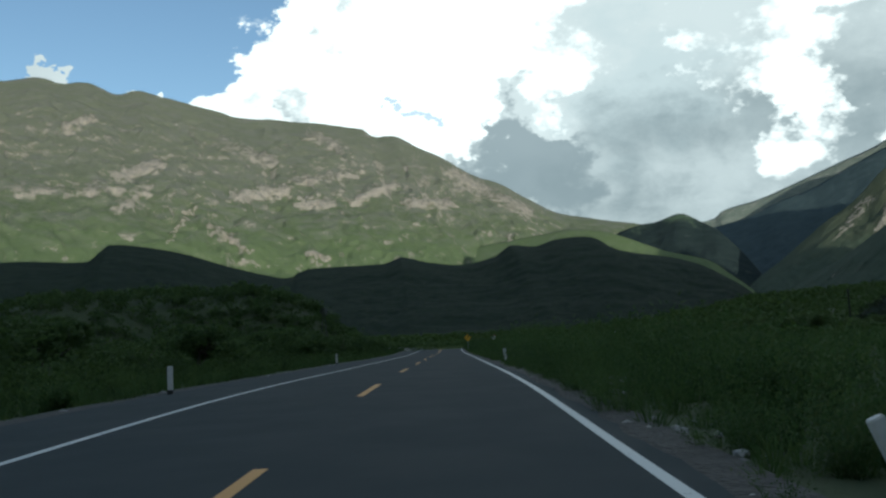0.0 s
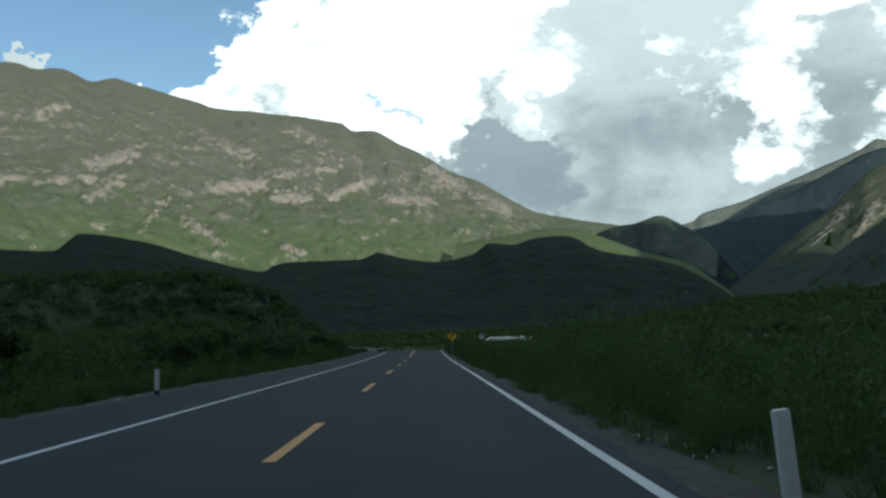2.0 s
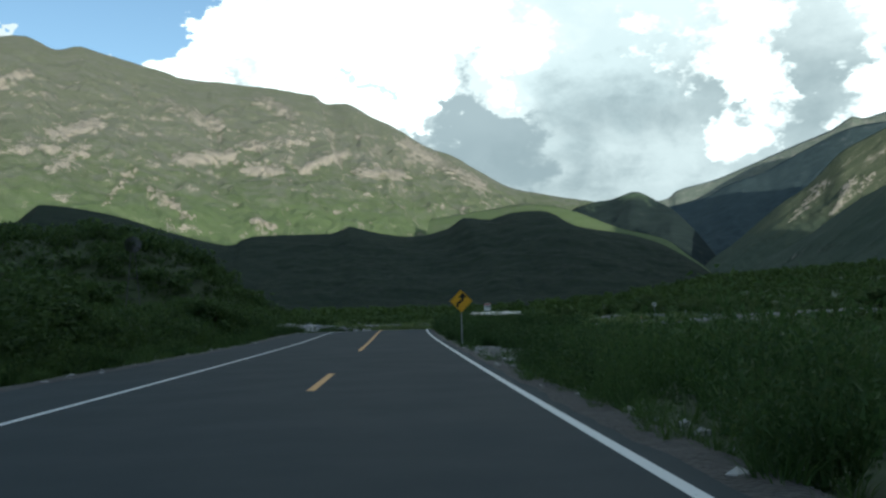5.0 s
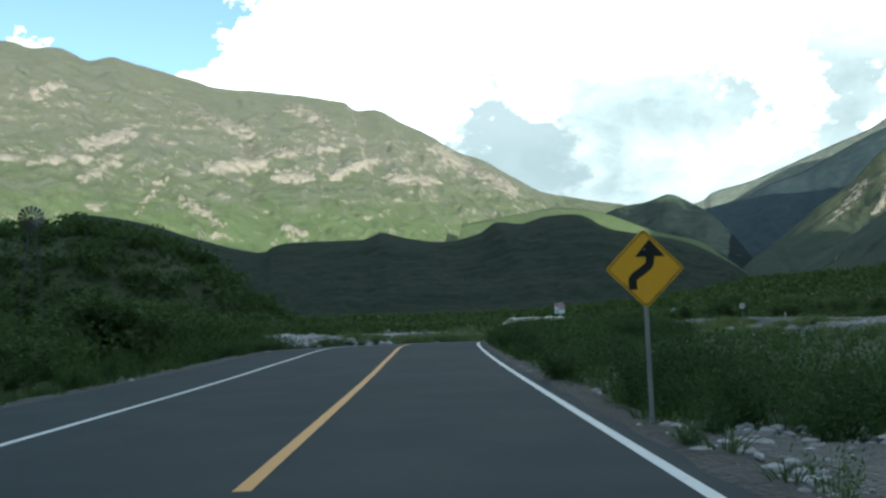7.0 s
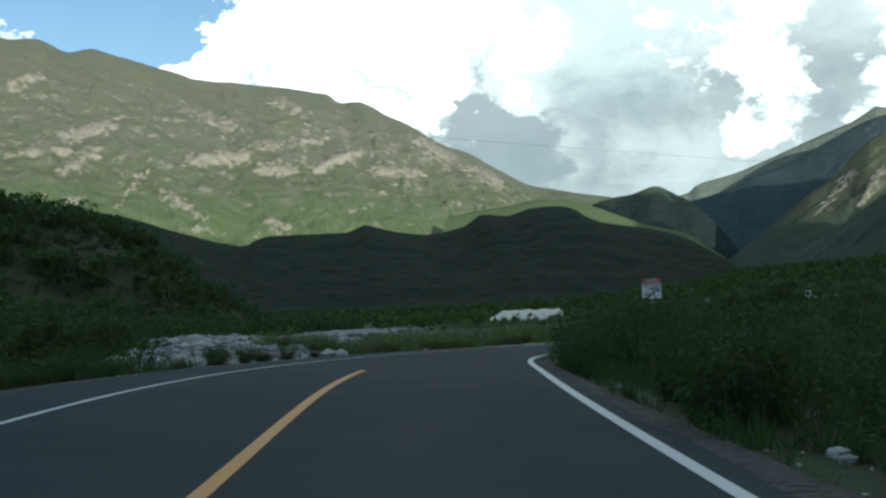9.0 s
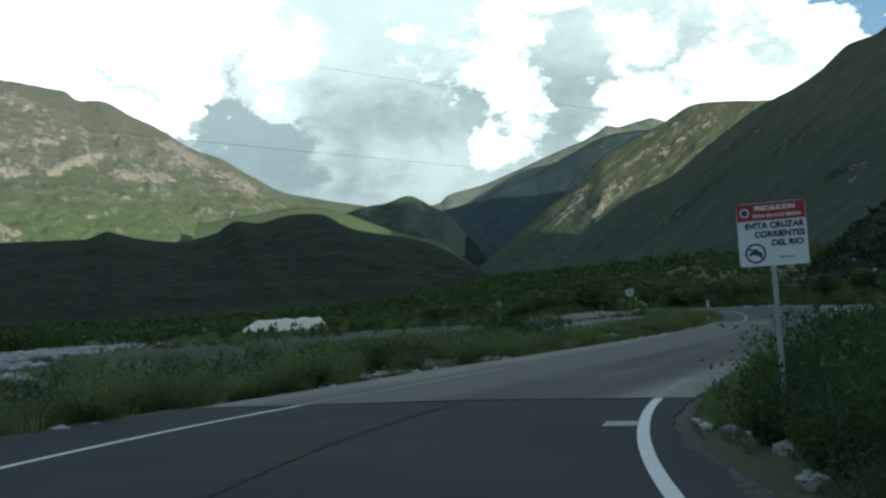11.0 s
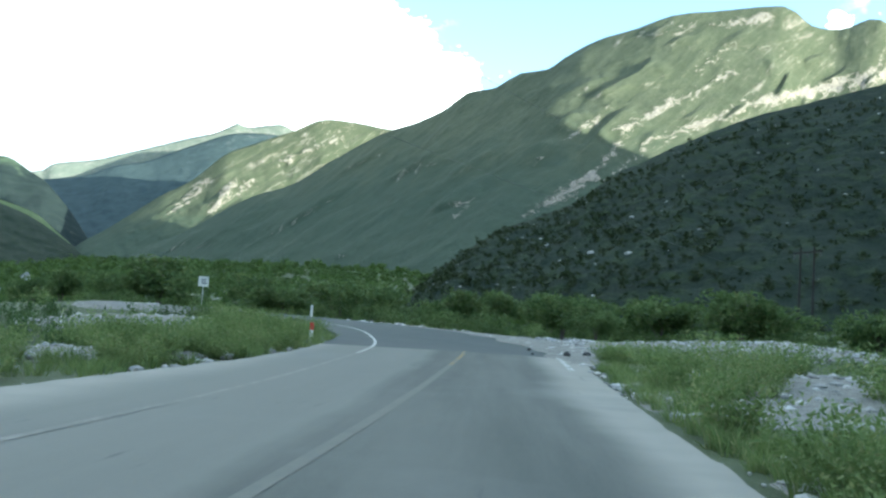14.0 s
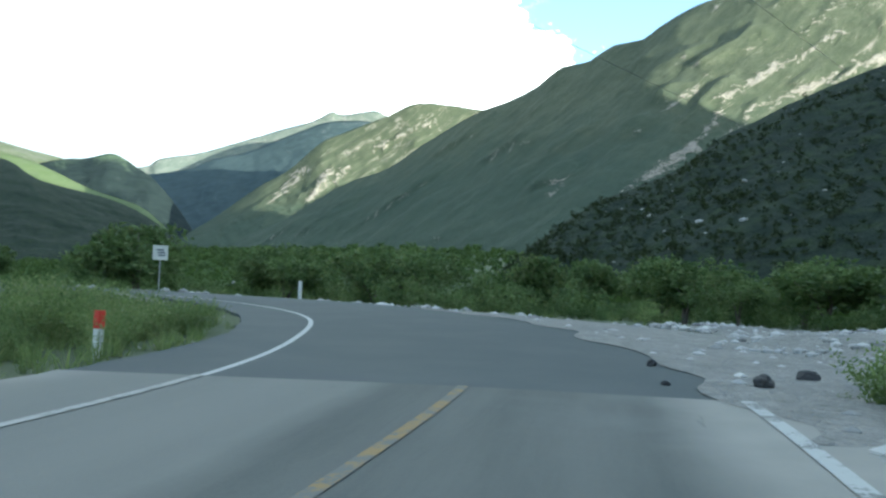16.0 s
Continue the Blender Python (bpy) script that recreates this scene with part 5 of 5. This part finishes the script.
p = strewn(9000, -120, 560, 260, 1250, lambda x, y, s_, e: (e > 8) & (bare(x, y) < 0) & (patchy(x, y, 0.02, 7.0) > -0.2) & ~((np.abs(x - 36 * y / 455) < 20) & (y > 370) & (y < 458)))
scatter("valley_scrub", DISTANT, p, rng.uniform(0.8, 2.4, len(p)) * np.clip(p[:, 1] / 420, 0.7, 2.2), SHRUB, "dark green scrub across the valley", "scrub")
p = strewn(5200, -500, 1300, 1000, 2350, lambda x, y, s_, e: patchy(x, y, 0.01, 3.0) > -0.35)
scatter("far_valley_woods", [leaves(16, 0.5, 90 + k, 4, 0.7, 1.0, 0.5) for k in range(3)], p, rng.uniform(4.0, 10.0, len(p)), SHRUB, "dark green woods far down the valley floor", "woods")
p = strewn(2600, 30, 300, 20, 260, lambda x, y, s_, e: (e > 26) & (patchy(x, y, 0.05, 1.0) > -0.3) & (bare(x, y) < 0))
scatter("flat_scrub", DISTANT, p, rng.uniform(0.7, 1.7, len(p)), SHRUB, "dark green scrub on the valley flat", "scrub")


# ---------------------------------------------------------------- trees
def tube(bm, path, radii, sides=7):
    """A bent tapered tube through points."""
    rings = []
    for k, (p, r) in enumerate(zip(path, radii)):
        d = (Vector(path[min(k + 1, len(path) - 1)]) - Vector(path[max(k - 1, 0)])).normalized()
        u = d.orthogonal().normalized()
        w = d.cross(u)
        rings.append([bm.verts.new(Vector(p) + (u * math.cos(a) + w * math.sin(a)) * r) for a in [2 * math.pi * q / sides for q in range(sides)]])
    for a, b in zip(rings, rings[1:]):
        for q in range(sides):
            bm.faces.new((a[q], a[(q + 1) % sides], b[(q + 1) % sides], b[q]))
    bm.faces.new(rings[-1])
    return bm


def tree(seed, height, wide, label, leaf_mat):
    """A low valley tree: several leaning stems and a ragged crown."""
    r = random.Random(seed)
    root = new("tree")
    tagged(root, label, "tree", "trees of the valley")
    bm = bmesh.new()
    for k in range(r.randint(2, 4)):
        a, lean = r.uniform(0, 6.28), r.uniform(0.1, 0.4) * wide
        top = Vector((math.cos(a) * lean, math.sin(a) * lean, height * r.uniform(0.6, 0.85)))
        mid = top * 0.5 + Vector((r.uniform(-0.2, 0.2), r.uniform(-0.2, 0.2), 0))
        tube(bm, [(0, 0, -0.3), tuple(mid * 0.5), tuple(mid), tuple(top)], [0.05 * height * 0.6, 0.022 * height, 0.016 * height, 0.005 * height])
        for q in range(3):
            b = a + r.uniform(-1.4, 1.4)
            tube(bm, [tuple(mid), tuple(mid + Vector((math.cos(b), math.sin(b), 0.8)) * 0.14 * height), tuple(mid + Vector((math.cos(b), math.sin(b), 0.75)) * 0.3 * height)], [0.012 * height, 0.008 * height, 0.003 * height], 5)
    part("trunk", bm, BARK, root, smooth=True)
    v, f = leaves(4200, 0.085 * height / 4, 100 + seed, 15, 0.85, 1.0, 0.0)
    v = v * (wide * 0.85, wide * 0.85, height * 0.52) + (0, 0, height * 0.52)
    crown = new("crown", mesh_of("crown", v, f, leaf_mat))
    crown.parent = root
    return root


TREES = [tree(k + 10 * (mat is BANK_LEAF), h, w, label, mat) for mat in (TREE, BANK_LEAF) for k, (h, w, label) in enumerate(((3.4, 2.6, "low dark green valley tree with a spreading crown"), (4.2, 2.8, "tall dark green valley tree with a ragged crown"), (2.7, 2.6, "broad dark green mesquite bush tree"), (3.6, 3.4, "wide dark green tree with several stems")))]
TREE_PLAN = [(-15, 96), (-18, 110), (-14.5, 121), (-21, 128), (-16, 137), (-24, 142), (-15.5, 149), (-19, 157), (-14, 163), (-26, 166), (-18, 171), (-22, 180), (-29, 152), (-31, 186), (-16.5, 182), (-27, 199), (-35, 172), (-38, 204), (-24, 214), (-33, 222), (-19, 70), (-23, 84), (-17, 50), (-22, 36), (-26, 60), (-30, 100), (-34, 128),
             (52, 258), (57, 254), (62, 250), (66, 255), (60, 262), (70, 247), (74, 252), (68, 242), (77, 243), (82, 248), (75, 235), (84, 236), (90, 241), (81, 228), (88, 228), (96, 232), (86, 219), (94, 221), (102, 224), (92, 211), (100, 212), (56, 268), (48, 270), (40, 276), (33, 283), (66, 268), (78, 262), (90, 256), (100, 248), (110, 238), (112, 222), (25, 292), (105, 205), (50, 285), (64, 284), (80, 278), (96, 268), (36, 262), (39, 266)]
placed = set()
for k, (x, y) in enumerate(TREE_PLAN):
    z = float(lumps_at([x], [y])[0])
    size = random.uniform(0.75, 1.2) * (1.3 if x < 0 else 0.8 if x < 45 else 1.06)
    m = pose(x, y, z, 0, 0, random.uniform(0, 360)) @ Matrix.Diagonal((size, size, size * random.uniform(0.85, 1.1), 1))
    first = k % 4 + (0 if x < 0 else 4)
    thing = TREES[first] if first not in placed else copy_thing(TREES[first], m)
    placed.add(first)
    thing.matrix_basis = m


# ---------------------------------------------------------------- signs and posts
STEEL = plain("galvanised_steel", (0.42, 0.43, 0.44), 0.45, 0.7, 0.12, 30)
SIGN_YELLOW = plain("sign_yellow", (0.80, 0.43, 0.03), 0.4, 0.0, 0.06, 6)
SIGN_BLACK = plain("sign_black", (0.012, 0.012, 0.012), 0.5, 0.0, 0.1, 10)
SIGN_WHITE = plain("sign_white", (0.74, 0.75, 0.75), 0.45, 0.0, 0.06, 6)
SIGN_RED = plain("sign_red", (0.34, 0.02, 0.022), 0.45, 0.0, 0.08, 6)
SIGN_NAVY = plain("sign_ink", (0.02, 0.035, 0.06), 0.5, 0.0, 0.1, 10)
POST_WHITE = plain("post_white", (0.58, 0.58, 0.55), 0.6, 0.0, 0.14, 9)
POST_RED = plain("post_red", (0.52, 0.035, 0.02), 0.55, 0.0, 0.1, 9)
WOOD = plain("old_wood", (0.022, 0.019, 0.016), 0.9, 0.0, 0.3, 14)
DARK_STEEL = plain("dark_steel", (0.09, 0.09, 0.095), 0.55, 0.6, 0.2, 14)


def box(bm, x, y, z, w, d, h, bevel=0.0):
    made = bmesh.ops.create_cube(bm, size=1.0, matrix=Matrix.Translation((x, y, z)) @ Matrix.Diagonal((w, d, h, 1)))
    if bevel:
        edges = list({e for v in made["verts"] for e in v.link_edges})
        bmesh.ops.bevel(bm, geom=edges, offset=bevel, segments=2, affect="EDGES")
    return bm


def outline(bm, points, y0, y1):
    """A flat plate with the given outline in x and z, from y0 to y1."""
    front = [bm.verts.new((x, y0, z)) for x, z in points]
    back = [bm.verts.new((x, y1, z)) for x, z in points]
    bm.faces.new(front)
    bm.faces.new(back[::-1])
    for k in range(len(points)):
        q = (k + 1) % len(points)
        bm.faces.new((front[q], front[k], back[k], back[q]))
    bmesh.ops.recalc_face_normals(bm, faces=bm.faces)
    return bm


def words(text, size, mat, parent, x, z, y, name="lettering"):
    """Lettering as a mesh, centred on x, facing -y."""
    curve = bpy.data.curves.new(name, "FONT")
    curve.body, curve.size, curve.align_x, curve.align_y, curve.extrude = text, size, "CENTER", "CENTER", 0.0008
    curve.offset = size * 0.052
    temp = bpy.data.objects.new(name, curve)
    scene.collection.objects.link(temp)
    me = bpy.data.meshes.new_from_object(temp.evaluated_get(bpy.context.evaluated_depsgraph_get()))
    bpy.data.objects.remove(temp)
    bpy.data.curves.remove(curve)
    me.materials.clear()
    me.materials.append(mat)
    ob = new(name, me)
    ob.parent = parent
    ob.matrix_basis = pose(x, y, z, 90, 0, 0)
    return ob


def rounded(w, h, r, n=5):
    pts = []
    for cx, cz, a0 in ((w / 2 - r, h / 2 - r, 0), (-w / 2 + r, h / 2 - r, 90), (-w / 2 + r, -h / 2 + r, 180), (w / 2 - r, -h / 2 + r, 270)):
        pts += [(cx + r * math.cos(radians(a0 + 90 * k / n)), cz + r * math.sin(radians(a0 + 90 * k / n))) for k in range(n + 1)]
    return pts


def turned(points, degrees_, z=0.0):
    c, s_ = math.cos(radians(degrees_)), math.sin(radians(degrees_))
    return [(x * c - q * s_, x * s_ + q * c + z) for x, q in points]


def curve_sign(x, y, facing):
    root = new("curve_warning_sign")
    tagged(root, "yellow diamond road sign with a black winding arrow", "road sign")
    part("post", box(bmesh.new(), 0, 0.03, 0.75, 0.05, 0.05, 2.3, 0.006), STEEL, root)
    part("panel", outline(bmesh.new(), turned(rounded(0.71, 0.71, 0.05), 45, 1.88), -0.004, 0.0), SIGN_YELLOW, root, "yellow diamond panel")
    bm = bmesh.new()
    outer, inner = turned(rounded(0.675, 0.675, 0.045), 45, 1.88), turned(rounded(0.655, 0.655, 0.04), 45, 1.88)
    a, b = [bm.verts.new((p, -0.0065, q)) for p, q in outer], [bm.verts.new((p, -0.0065, q)) for p, q in inner]
    for k in range(len(a)):
        bm.faces.new((a[k], a[(k + 1) % len(a)], b[(k + 1) % len(a)], b[k]))
    part("border", bm, SIGN_BLACK, root)
    # the arrow: up, round to the right, up again
    mid = smooth_line([(-0.16, -0.26), (-0.155, -0.12), (-0.04, -0.03), (0.055, 0.05), (0.07, 0.17)], 0.02)
    d = np.gradient(mid, axis=0)
    d /= np.linalg.norm(d, axis=1)[:, None]
    side = np.stack([-d[:, 1], d[:, 0]], 1) * 0.052
    bm = bmesh.new()
    edge_a, edge_b = ([bm.verts.new((p[0], -0.0068, p[1] + 1.88)) for p in mid + q * side] for q in (1, -1))
    for k in range(len(mid) - 1):
        bm.faces.new((edge_a[k], edge_b[k], edge_b[k + 1], edge_a[k + 1]))
    bm.faces.new([bm.verts.new((p, -0.0068, q + 1.88)) for p, q in ((-0.12, 0.15), (0.26, 0.15), (0.07, 0.37))])
    part("arrow", bm, SIGN_BLACK, root, "black winding arrow")
    for q in (1.62, 2.12):
        bm = bmesh.new()
        bmesh.ops.create_cone(bm, cap_ends=True, segments=8, radius1=0.012, radius2=0.010, depth=0.008, matrix=pose(0, -0.008, q, 90))
        part("bolt", bm, STEEL, root)
    root.matrix_basis = pose(x, y, float(lumps_at([x], [y])[0]) + 0.1, 0, 0, facing)
    return root


def river_sign(x, y, facing):
    root = new("river_warning_sign")
    tagged(root, "white and red warning sign about river currents on a steel post", "warning sign")
    w, h, mid = 0.66, 0.64, 2.02
    part("post", box(bmesh.new(), -0.01, 0.03, 0.9, 0.05, 0.05, 2.6, 0.006), STEEL, root)
    part("panel", outline(bmesh.new(), [(p, q + mid) for p, q in rounded(w, h, 0.03)], -0.004, 0.0), SIGN_WHITE, root, "white panel")
    part("header", outline(bmesh.new(), [(-w / 2 + 0.004, mid + 0.14), (w / 2 - 0.004, mid + 0.14), (w / 2 - 0.004, mid + 0.316), (-w / 2 + 0.004, mid + 0.316)], -0.0065, -0.0045), SIGN_RED, root, "dark red header")
    words("PRECAUCION", 0.062, SIGN_WHITE, root, 0.04, mid + 0.262, -0.008)
    words("ZONA DE ALTO RIESGO", 0.042, SIGN_WHITE, root, 0.055, mid + 0.185, -0.008)
    words("EVITA CRUZAR", 0.082, SIGN_NAVY, root, 0.025, mid + 0.085, -0.0055)
    words("CORRIENTES", 0.082, SIGN_NAVY, root, 0.07, mid - 0.005, -0.0055)
    words("DEL RIO", 0.082, SIGN_NAVY, root, 0.14, mid - 0.095, -0.0055)
    for name, mat, r0, r1, cx, cz in (("badge", SIGN_WHITE, 0.0, 0.045, -0.25, mid + 0.225), ("badge_field", SIGN_NAVY, 0.0, 0.032, -0.25, mid + 0.225), ("prohibition_ring", SIGN_NAVY, 0.082, 0.102, -0.17, mid - 0.19)):
        bm = bmesh.new()
        lift = -0.0085 if name == "badge_field" else -0.0075 if name == "badge" else -0.0055
        ring = [[bm.verts.new((cx + r * math.cos(2 * math.pi * k / 32), lift, cz + r * math.sin(2 * math.pi * k / 32))) for k in range(32)] for r in (max(r0, 0.001), r1)]
        for k in range(32):
            bm.faces.new((ring[0][k], ring[0][(k + 1) % 32], ring[1][(k + 1) % 32], ring[1][k]))
        if not r0:
            bm.faces.new(ring[0])
        part(name, bm, mat, root)
    bm = bmesh.new()
    outline(bm, [(p - 0.17, q + mid - 0.19) for p, q in turned([(-0.095, -0.009), (0.095, -0.009), (0.095, 0.009), (-0.095, 0.009)], -40)], -0.0062, -0.0056)
    part("prohibition_bar", bm, SIGN_NAVY, root)
    bm = bmesh.new()
    outline(bm, [(p - 0.17, q + mid - 0.19) for p, q in ((-0.06, -0.03), (-0.03, -0.015), (0.04, -0.02), (0.06, -0.04), (0.065, 0.0), (0.03, 0.02), (0.015, 0.045), (-0.02, 0.045), (-0.03, 0.015), (-0.065, 0.005))], -0.0059, -0.0055)
    part("pictogram", bm, SIGN_NAVY, root)
    part("logo_bar", outline(bmesh.new(), [(0.03, mid - 0.225), (0.20, mid - 0.235), (0.20, mid - 0.25), (0.07, mid - 0.255)], -0.0059, -0.0045), STEEL, root)
    root.matrix_basis = pose(x, y, float(lumps_at([x], [y])[0]) - 0.06, 0, 0, facing) @ Matrix.Diagonal((1.15, 1.15, 1.15, 1))
    return root


def marker_post(x, y, height, lean=(0, 0), turn=0.0, top=None, foot=None, label="white concrete roadside marker post"):
    root = new("marker_post")
    tagged(root, label, "marker post", "marker posts")
    bm = box(bmesh.new(), 0, 0, height / 2 - 0.1, 0.13, 0.10, height + 0.2, 0.012)
    for v in bm.verts:
        v.co.x += 0.004 * math.sin(v.co.z * 9)
    part("shaft", bm, POST_WHITE, root)
    if top:
        part("top_band", box(bmesh.new(), 0, 0, height - 0.13, 0.138, 0.108, 0.27, 0.012), top, root, "painted top band")
    if foot:
        part("foot_band", box(bmesh.new(), 0, 0, 0.05, 0.138, 0.108, 0.20, 0.010), foot, root, "black foot band")
    root.matrix_basis = pose(x, y, float(lumps_at([x], [y])[0]) + 0.03, lean[0], lean[1], turn)
    return root


def boulder(x, y, size, seed):
    r = random.Random(seed)
    bm = bmesh.new()
    bmesh.ops.create_icosphere(bm, subdivisions=3, radius=0.5)
    for v in bm.verts:
        q = v.co.copy()
        v.co = Vector((q.x * 1.25, q.y, q.z * 0.8)) * size * (1 + 0.35 * noise.noise(q * 2.3 + Vector((seed, 0, 0))) + 0.12 * noise.noise(q * 6 + Vector((0, seed, 0))))
    ob = tagged(link("boulder", bm, DARK_ROCK, smooth=False), "dark angular rock on washed-up gravel", "rock", "rocks on the gravel")
    ob.matrix_basis = pose(x, y, float(lumps_at([x], [y])[0]) + 0.25 * size + 0.08, 0, 0, r.uniform(0, 360))
    return ob


DARK_ROCK = plain("dark_rock", (0.035, 0.035, 0.036), 0.9, 0.0, 0.35, 5.0)
boulder(41.4, 221.0, 0.25, 1)
boulder(42.9, 221.4, 0.27, 2)
boulder(43.0, 220.3, 0.17, 3)
boulder(40.3, 221.6, 0.10, 4)
boulder(42.0, 223.4, 0.15, 5)
curve_sign(2.35, 132.6, 2)
river_sign(8.35, 184.1, -38)
marker_post(-7.6, 25.1, 0.78, foot=SIGN_BLACK, label="white roadside marker post with a black foot")
marker_post(-8.3, 67.1, 0.78, foot=SIGN_BLACK, label="white roadside marker post with a black foot")
marker_post(2.65, 46.2, 0.72, (2, -5), label="weathered white roadside marker post among weeds")
marker_post(3.5, 7.4, 0.62, (0, -22), label="leaning weathered white marker post among weeds")
marker_post(35.0, 227.4, 0.66, (0, 1), 35, POST_RED, label="white marker post with a red top")
marker_post(47.9, 247.6, 0.75, label="white marker post at the bend")


def small_sign(x, y, z, w, h, facing, diamond, label):
    root = new("distant_road_sign")
    tagged(root, label, "road sign")
    base = float(lumps_at([x], [y])[0])
    part("post", box(bmesh.new(), 0, 0.03, (z - base) / 2, 0.06, 0.06, z - base + 0.3, 0.006), STEEL, root)
    pts = turned(rounded(w, h, 0.03), 45 if diamond else 0, z - base)
    part("panel", outline(bmesh.new(), pts, -0.005, 0.0), STEEL if diamond else POST_WHITE, root)
    if not diamond:
        for k, q in enumerate((0.18, 0.0, -0.18)):
            part("text_bar", box(bmesh.new(), 0.03 * k, -0.008, z - base + q * h, w * 0.5, 0.004, h * 0.09), SIGN_NAVY, root)
    root.matrix_basis = pose(x, y, base, 0, 0, facing)
    return root


small_sign(45.1, 256.7, 2.55, 0.68, 0.68, -15, False, "white square road sign on a post among bushes")
small_sign(43.6, 289.7, 2.5, 0.75, 0.75, -10, True, "grey diamond road sign seen from behind on a post")


def windmill(x, y, facing):
    root = new("windpump")
    tagged(root, "dark steel windpump with a many-bladed wheel above the trees", "windpump")
    hub, base = 8.4, float(lumps_at([x], [y])[0])
    for sx, sy in ((-1, -1), (1, -1), (1, 1), (-1, 1)):
        bm = bmesh.new()
        tube(bm, [(sx * 0.9, sy * 0.9, -0.4), (sx * 0.12, sy * 0.12, hub - base - 0.1)], [0.035, 0.03], 6)
        part("leg", bm, DARK_STEEL, root)
    for z in (1.8, 3.6, 5.4):
        r = 0.9 - 0.78 * z / (hub - base)
        bm = bmesh.new()
        for a, b in (((-r, -r), (r, -r)), ((r, -r), (r, r)), ((r, r), (-r, r)), ((-r, r), (-r, -r))):
            tube(bm, [(*a, z), (*b, z)], [0.02, 0.02], 5)
        part("brace", bm, DARK_STEEL, root)
    wheel = part("wheel_ring", bmesh.new(), DARK_STEEL, root)
    bm = bmesh.new()
    for r in (0.26, 0.60):
        pts = [(r * math.cos(2 * math.pi * k / 24), -0.35, r * math.sin(2 * math.pi * k / 24)) for k in range(25)]
        tube(bm, pts, [0.015] * 25, 5)
    bm.to_mesh(wheel.data)
    bm.free()
    wheel.location = (0, 0, hub - base)
    for k in range(16):
        a = 2 * math.pi * k / 16
        bm = bmesh.new()
        vs = []
        for r, w in ((0.24, 0.035), (0.74, 0.10)):
            for q in (-1, 1):
                vs.append((r * math.cos(a) - q * w * math.sin(a), -0.35 + q * 0.05, r * math.sin(a) + q * w * math.cos(a)))
        v = [bm.verts.new(p) for p in vs] + [bm.verts.new((p[0], p[1] - 0.006, p[2])) for p in vs]
        for f in ((0, 1, 3, 2), (4, 6, 7, 5), (0, 4, 5, 1), (2, 3, 7, 6), (0, 2, 6, 4), (1, 5, 7, 3)):
            bm.faces.new([v[q] for q in f])
        part("blade", bm, DARK_STEEL, wheel)
    part("hub", box(bmesh.new(), 0, -0.1, hub - base, 0.22, 0.6, 0.22, 0.03), DARK_STEEL, root)
    bm = outline(bmesh.new(), [(0.0, -0.04), (0.9, -0.05), (1.7, -0.35), (1.7, 0.35), (0.9, 0.05), (0.0, 0.04)], -0.006, 0.006)
    bmesh.ops.rotate(bm, verts=bm.verts, matrix=Matrix.Rotation(radians(90), 3, "Z"))
    bmesh.ops.translate(bm, verts=bm.verts, vec=(0, 0.2, hub - base))
    part("tail_vane", bm, DARK_STEEL, root)
    root.matrix_basis = pose(x, y, base, 0, 0, facing)
    return root


windmill(-23.9, 176.2, 14)


def frame_pole(x, y, height, facing):
    """Two wooden poles with a crossarm."""
    root = new("utility_pole")
    tagged(root, "dark wooden two-legged power line pole with a crossarm", "utility pole", "power line poles")
    base = float(lumps_at([x], [y])[0])
    for q in (-1.15, 1.15):
        bm = bmesh.new()
        tube(bm, [(q, 0, -0.5), (q, 0, height - base)], [0.15, 0.10], 9)
        part("pole", bm, WOOD, root)
    part("crossarm", box(bmesh.new(), 0, 0, height - base - 0.5, 5.0, 0.12, 0.18, 0.01), WOOD, root)
    for q in (-2.2, 0, 2.2):
        bm = bmesh.new()
        bmesh.ops.create_cone(bm, cap_ends=True, segments=10, radius1=0.06, radius2=0.05, depth=0.5, matrix=pose(q, 0, height - base - 0.82))
        part("insulator", bm, DARK_STEEL, root)
    root.matrix_basis = pose(x, y, base, 0, 0, facing)
    return root


def cable(a, b, sag, label="thin dark power line cable"):
    bm = bmesh.new()
    pts = []
    for k in range(41):
        f = k / 40
        p = Vector(a).lerp(Vector(b), f)
        p.z -= sag * 4 * f * (1 - f)
        pts.append(tuple(p))
    tube(bm, pts, [0.007] * 41, 5)
    return tagged(link("power_cable", bm, DARK_STEEL), label, "cable", "power line cables")


frame_pole(105.5, 246.5, 10.6, 62)
for q, top, other in ((0.0, 10.0, 22.0), (-1.5, 6.8, 17.0)):
    cable((105.5 + q, 246.5 - q, top), (-92 + q, 196 - q, other), 1.2)


# a pale earth bank far down the valley
def earth_bank(cx, cy, length, high):
    bm = bmesh.new()
    n = 26
    rows_ = []
    for k in range(n + 1):
        f = k / n
        h = high * min(1, f * 5) * min(1, (1 - f) * 14) * (1 + 0.18 * noise.noise(Vector((f * 9, 0, 4))))
        x = cx - length / 2 + length * f
        z = float(ground_z([x], [cy])[0]) + 0.9
        rows_.append([bm.verts.new((x, cy - 4.0 + 0.4 * noise.noise(Vector((f * 14, 3, 0))), z - 1.5)), bm.verts.new((x, cy - 0.6, z + h * 0.8)), bm.verts.new((x, cy + 0.8, z + h + 0.3)), bm.verts.new((x, cy + 7, z - 1.5))])
    for a, b in zip(rows_, rows_[1:]):
        for q in range(3):
            bm.faces.new((a[q], b[q], b[q + 1], a[q + 1]))
    return tagged(link("earth_bank", bm, plain("pale_sand", (0.70, 0.66, 0.56), 0.9, 0.0, 0.12, 0.6), smooth=True), "pale sandy earth bank beyond the river", "earth bank")


earth_bank(36, 455, 25, 2.3)
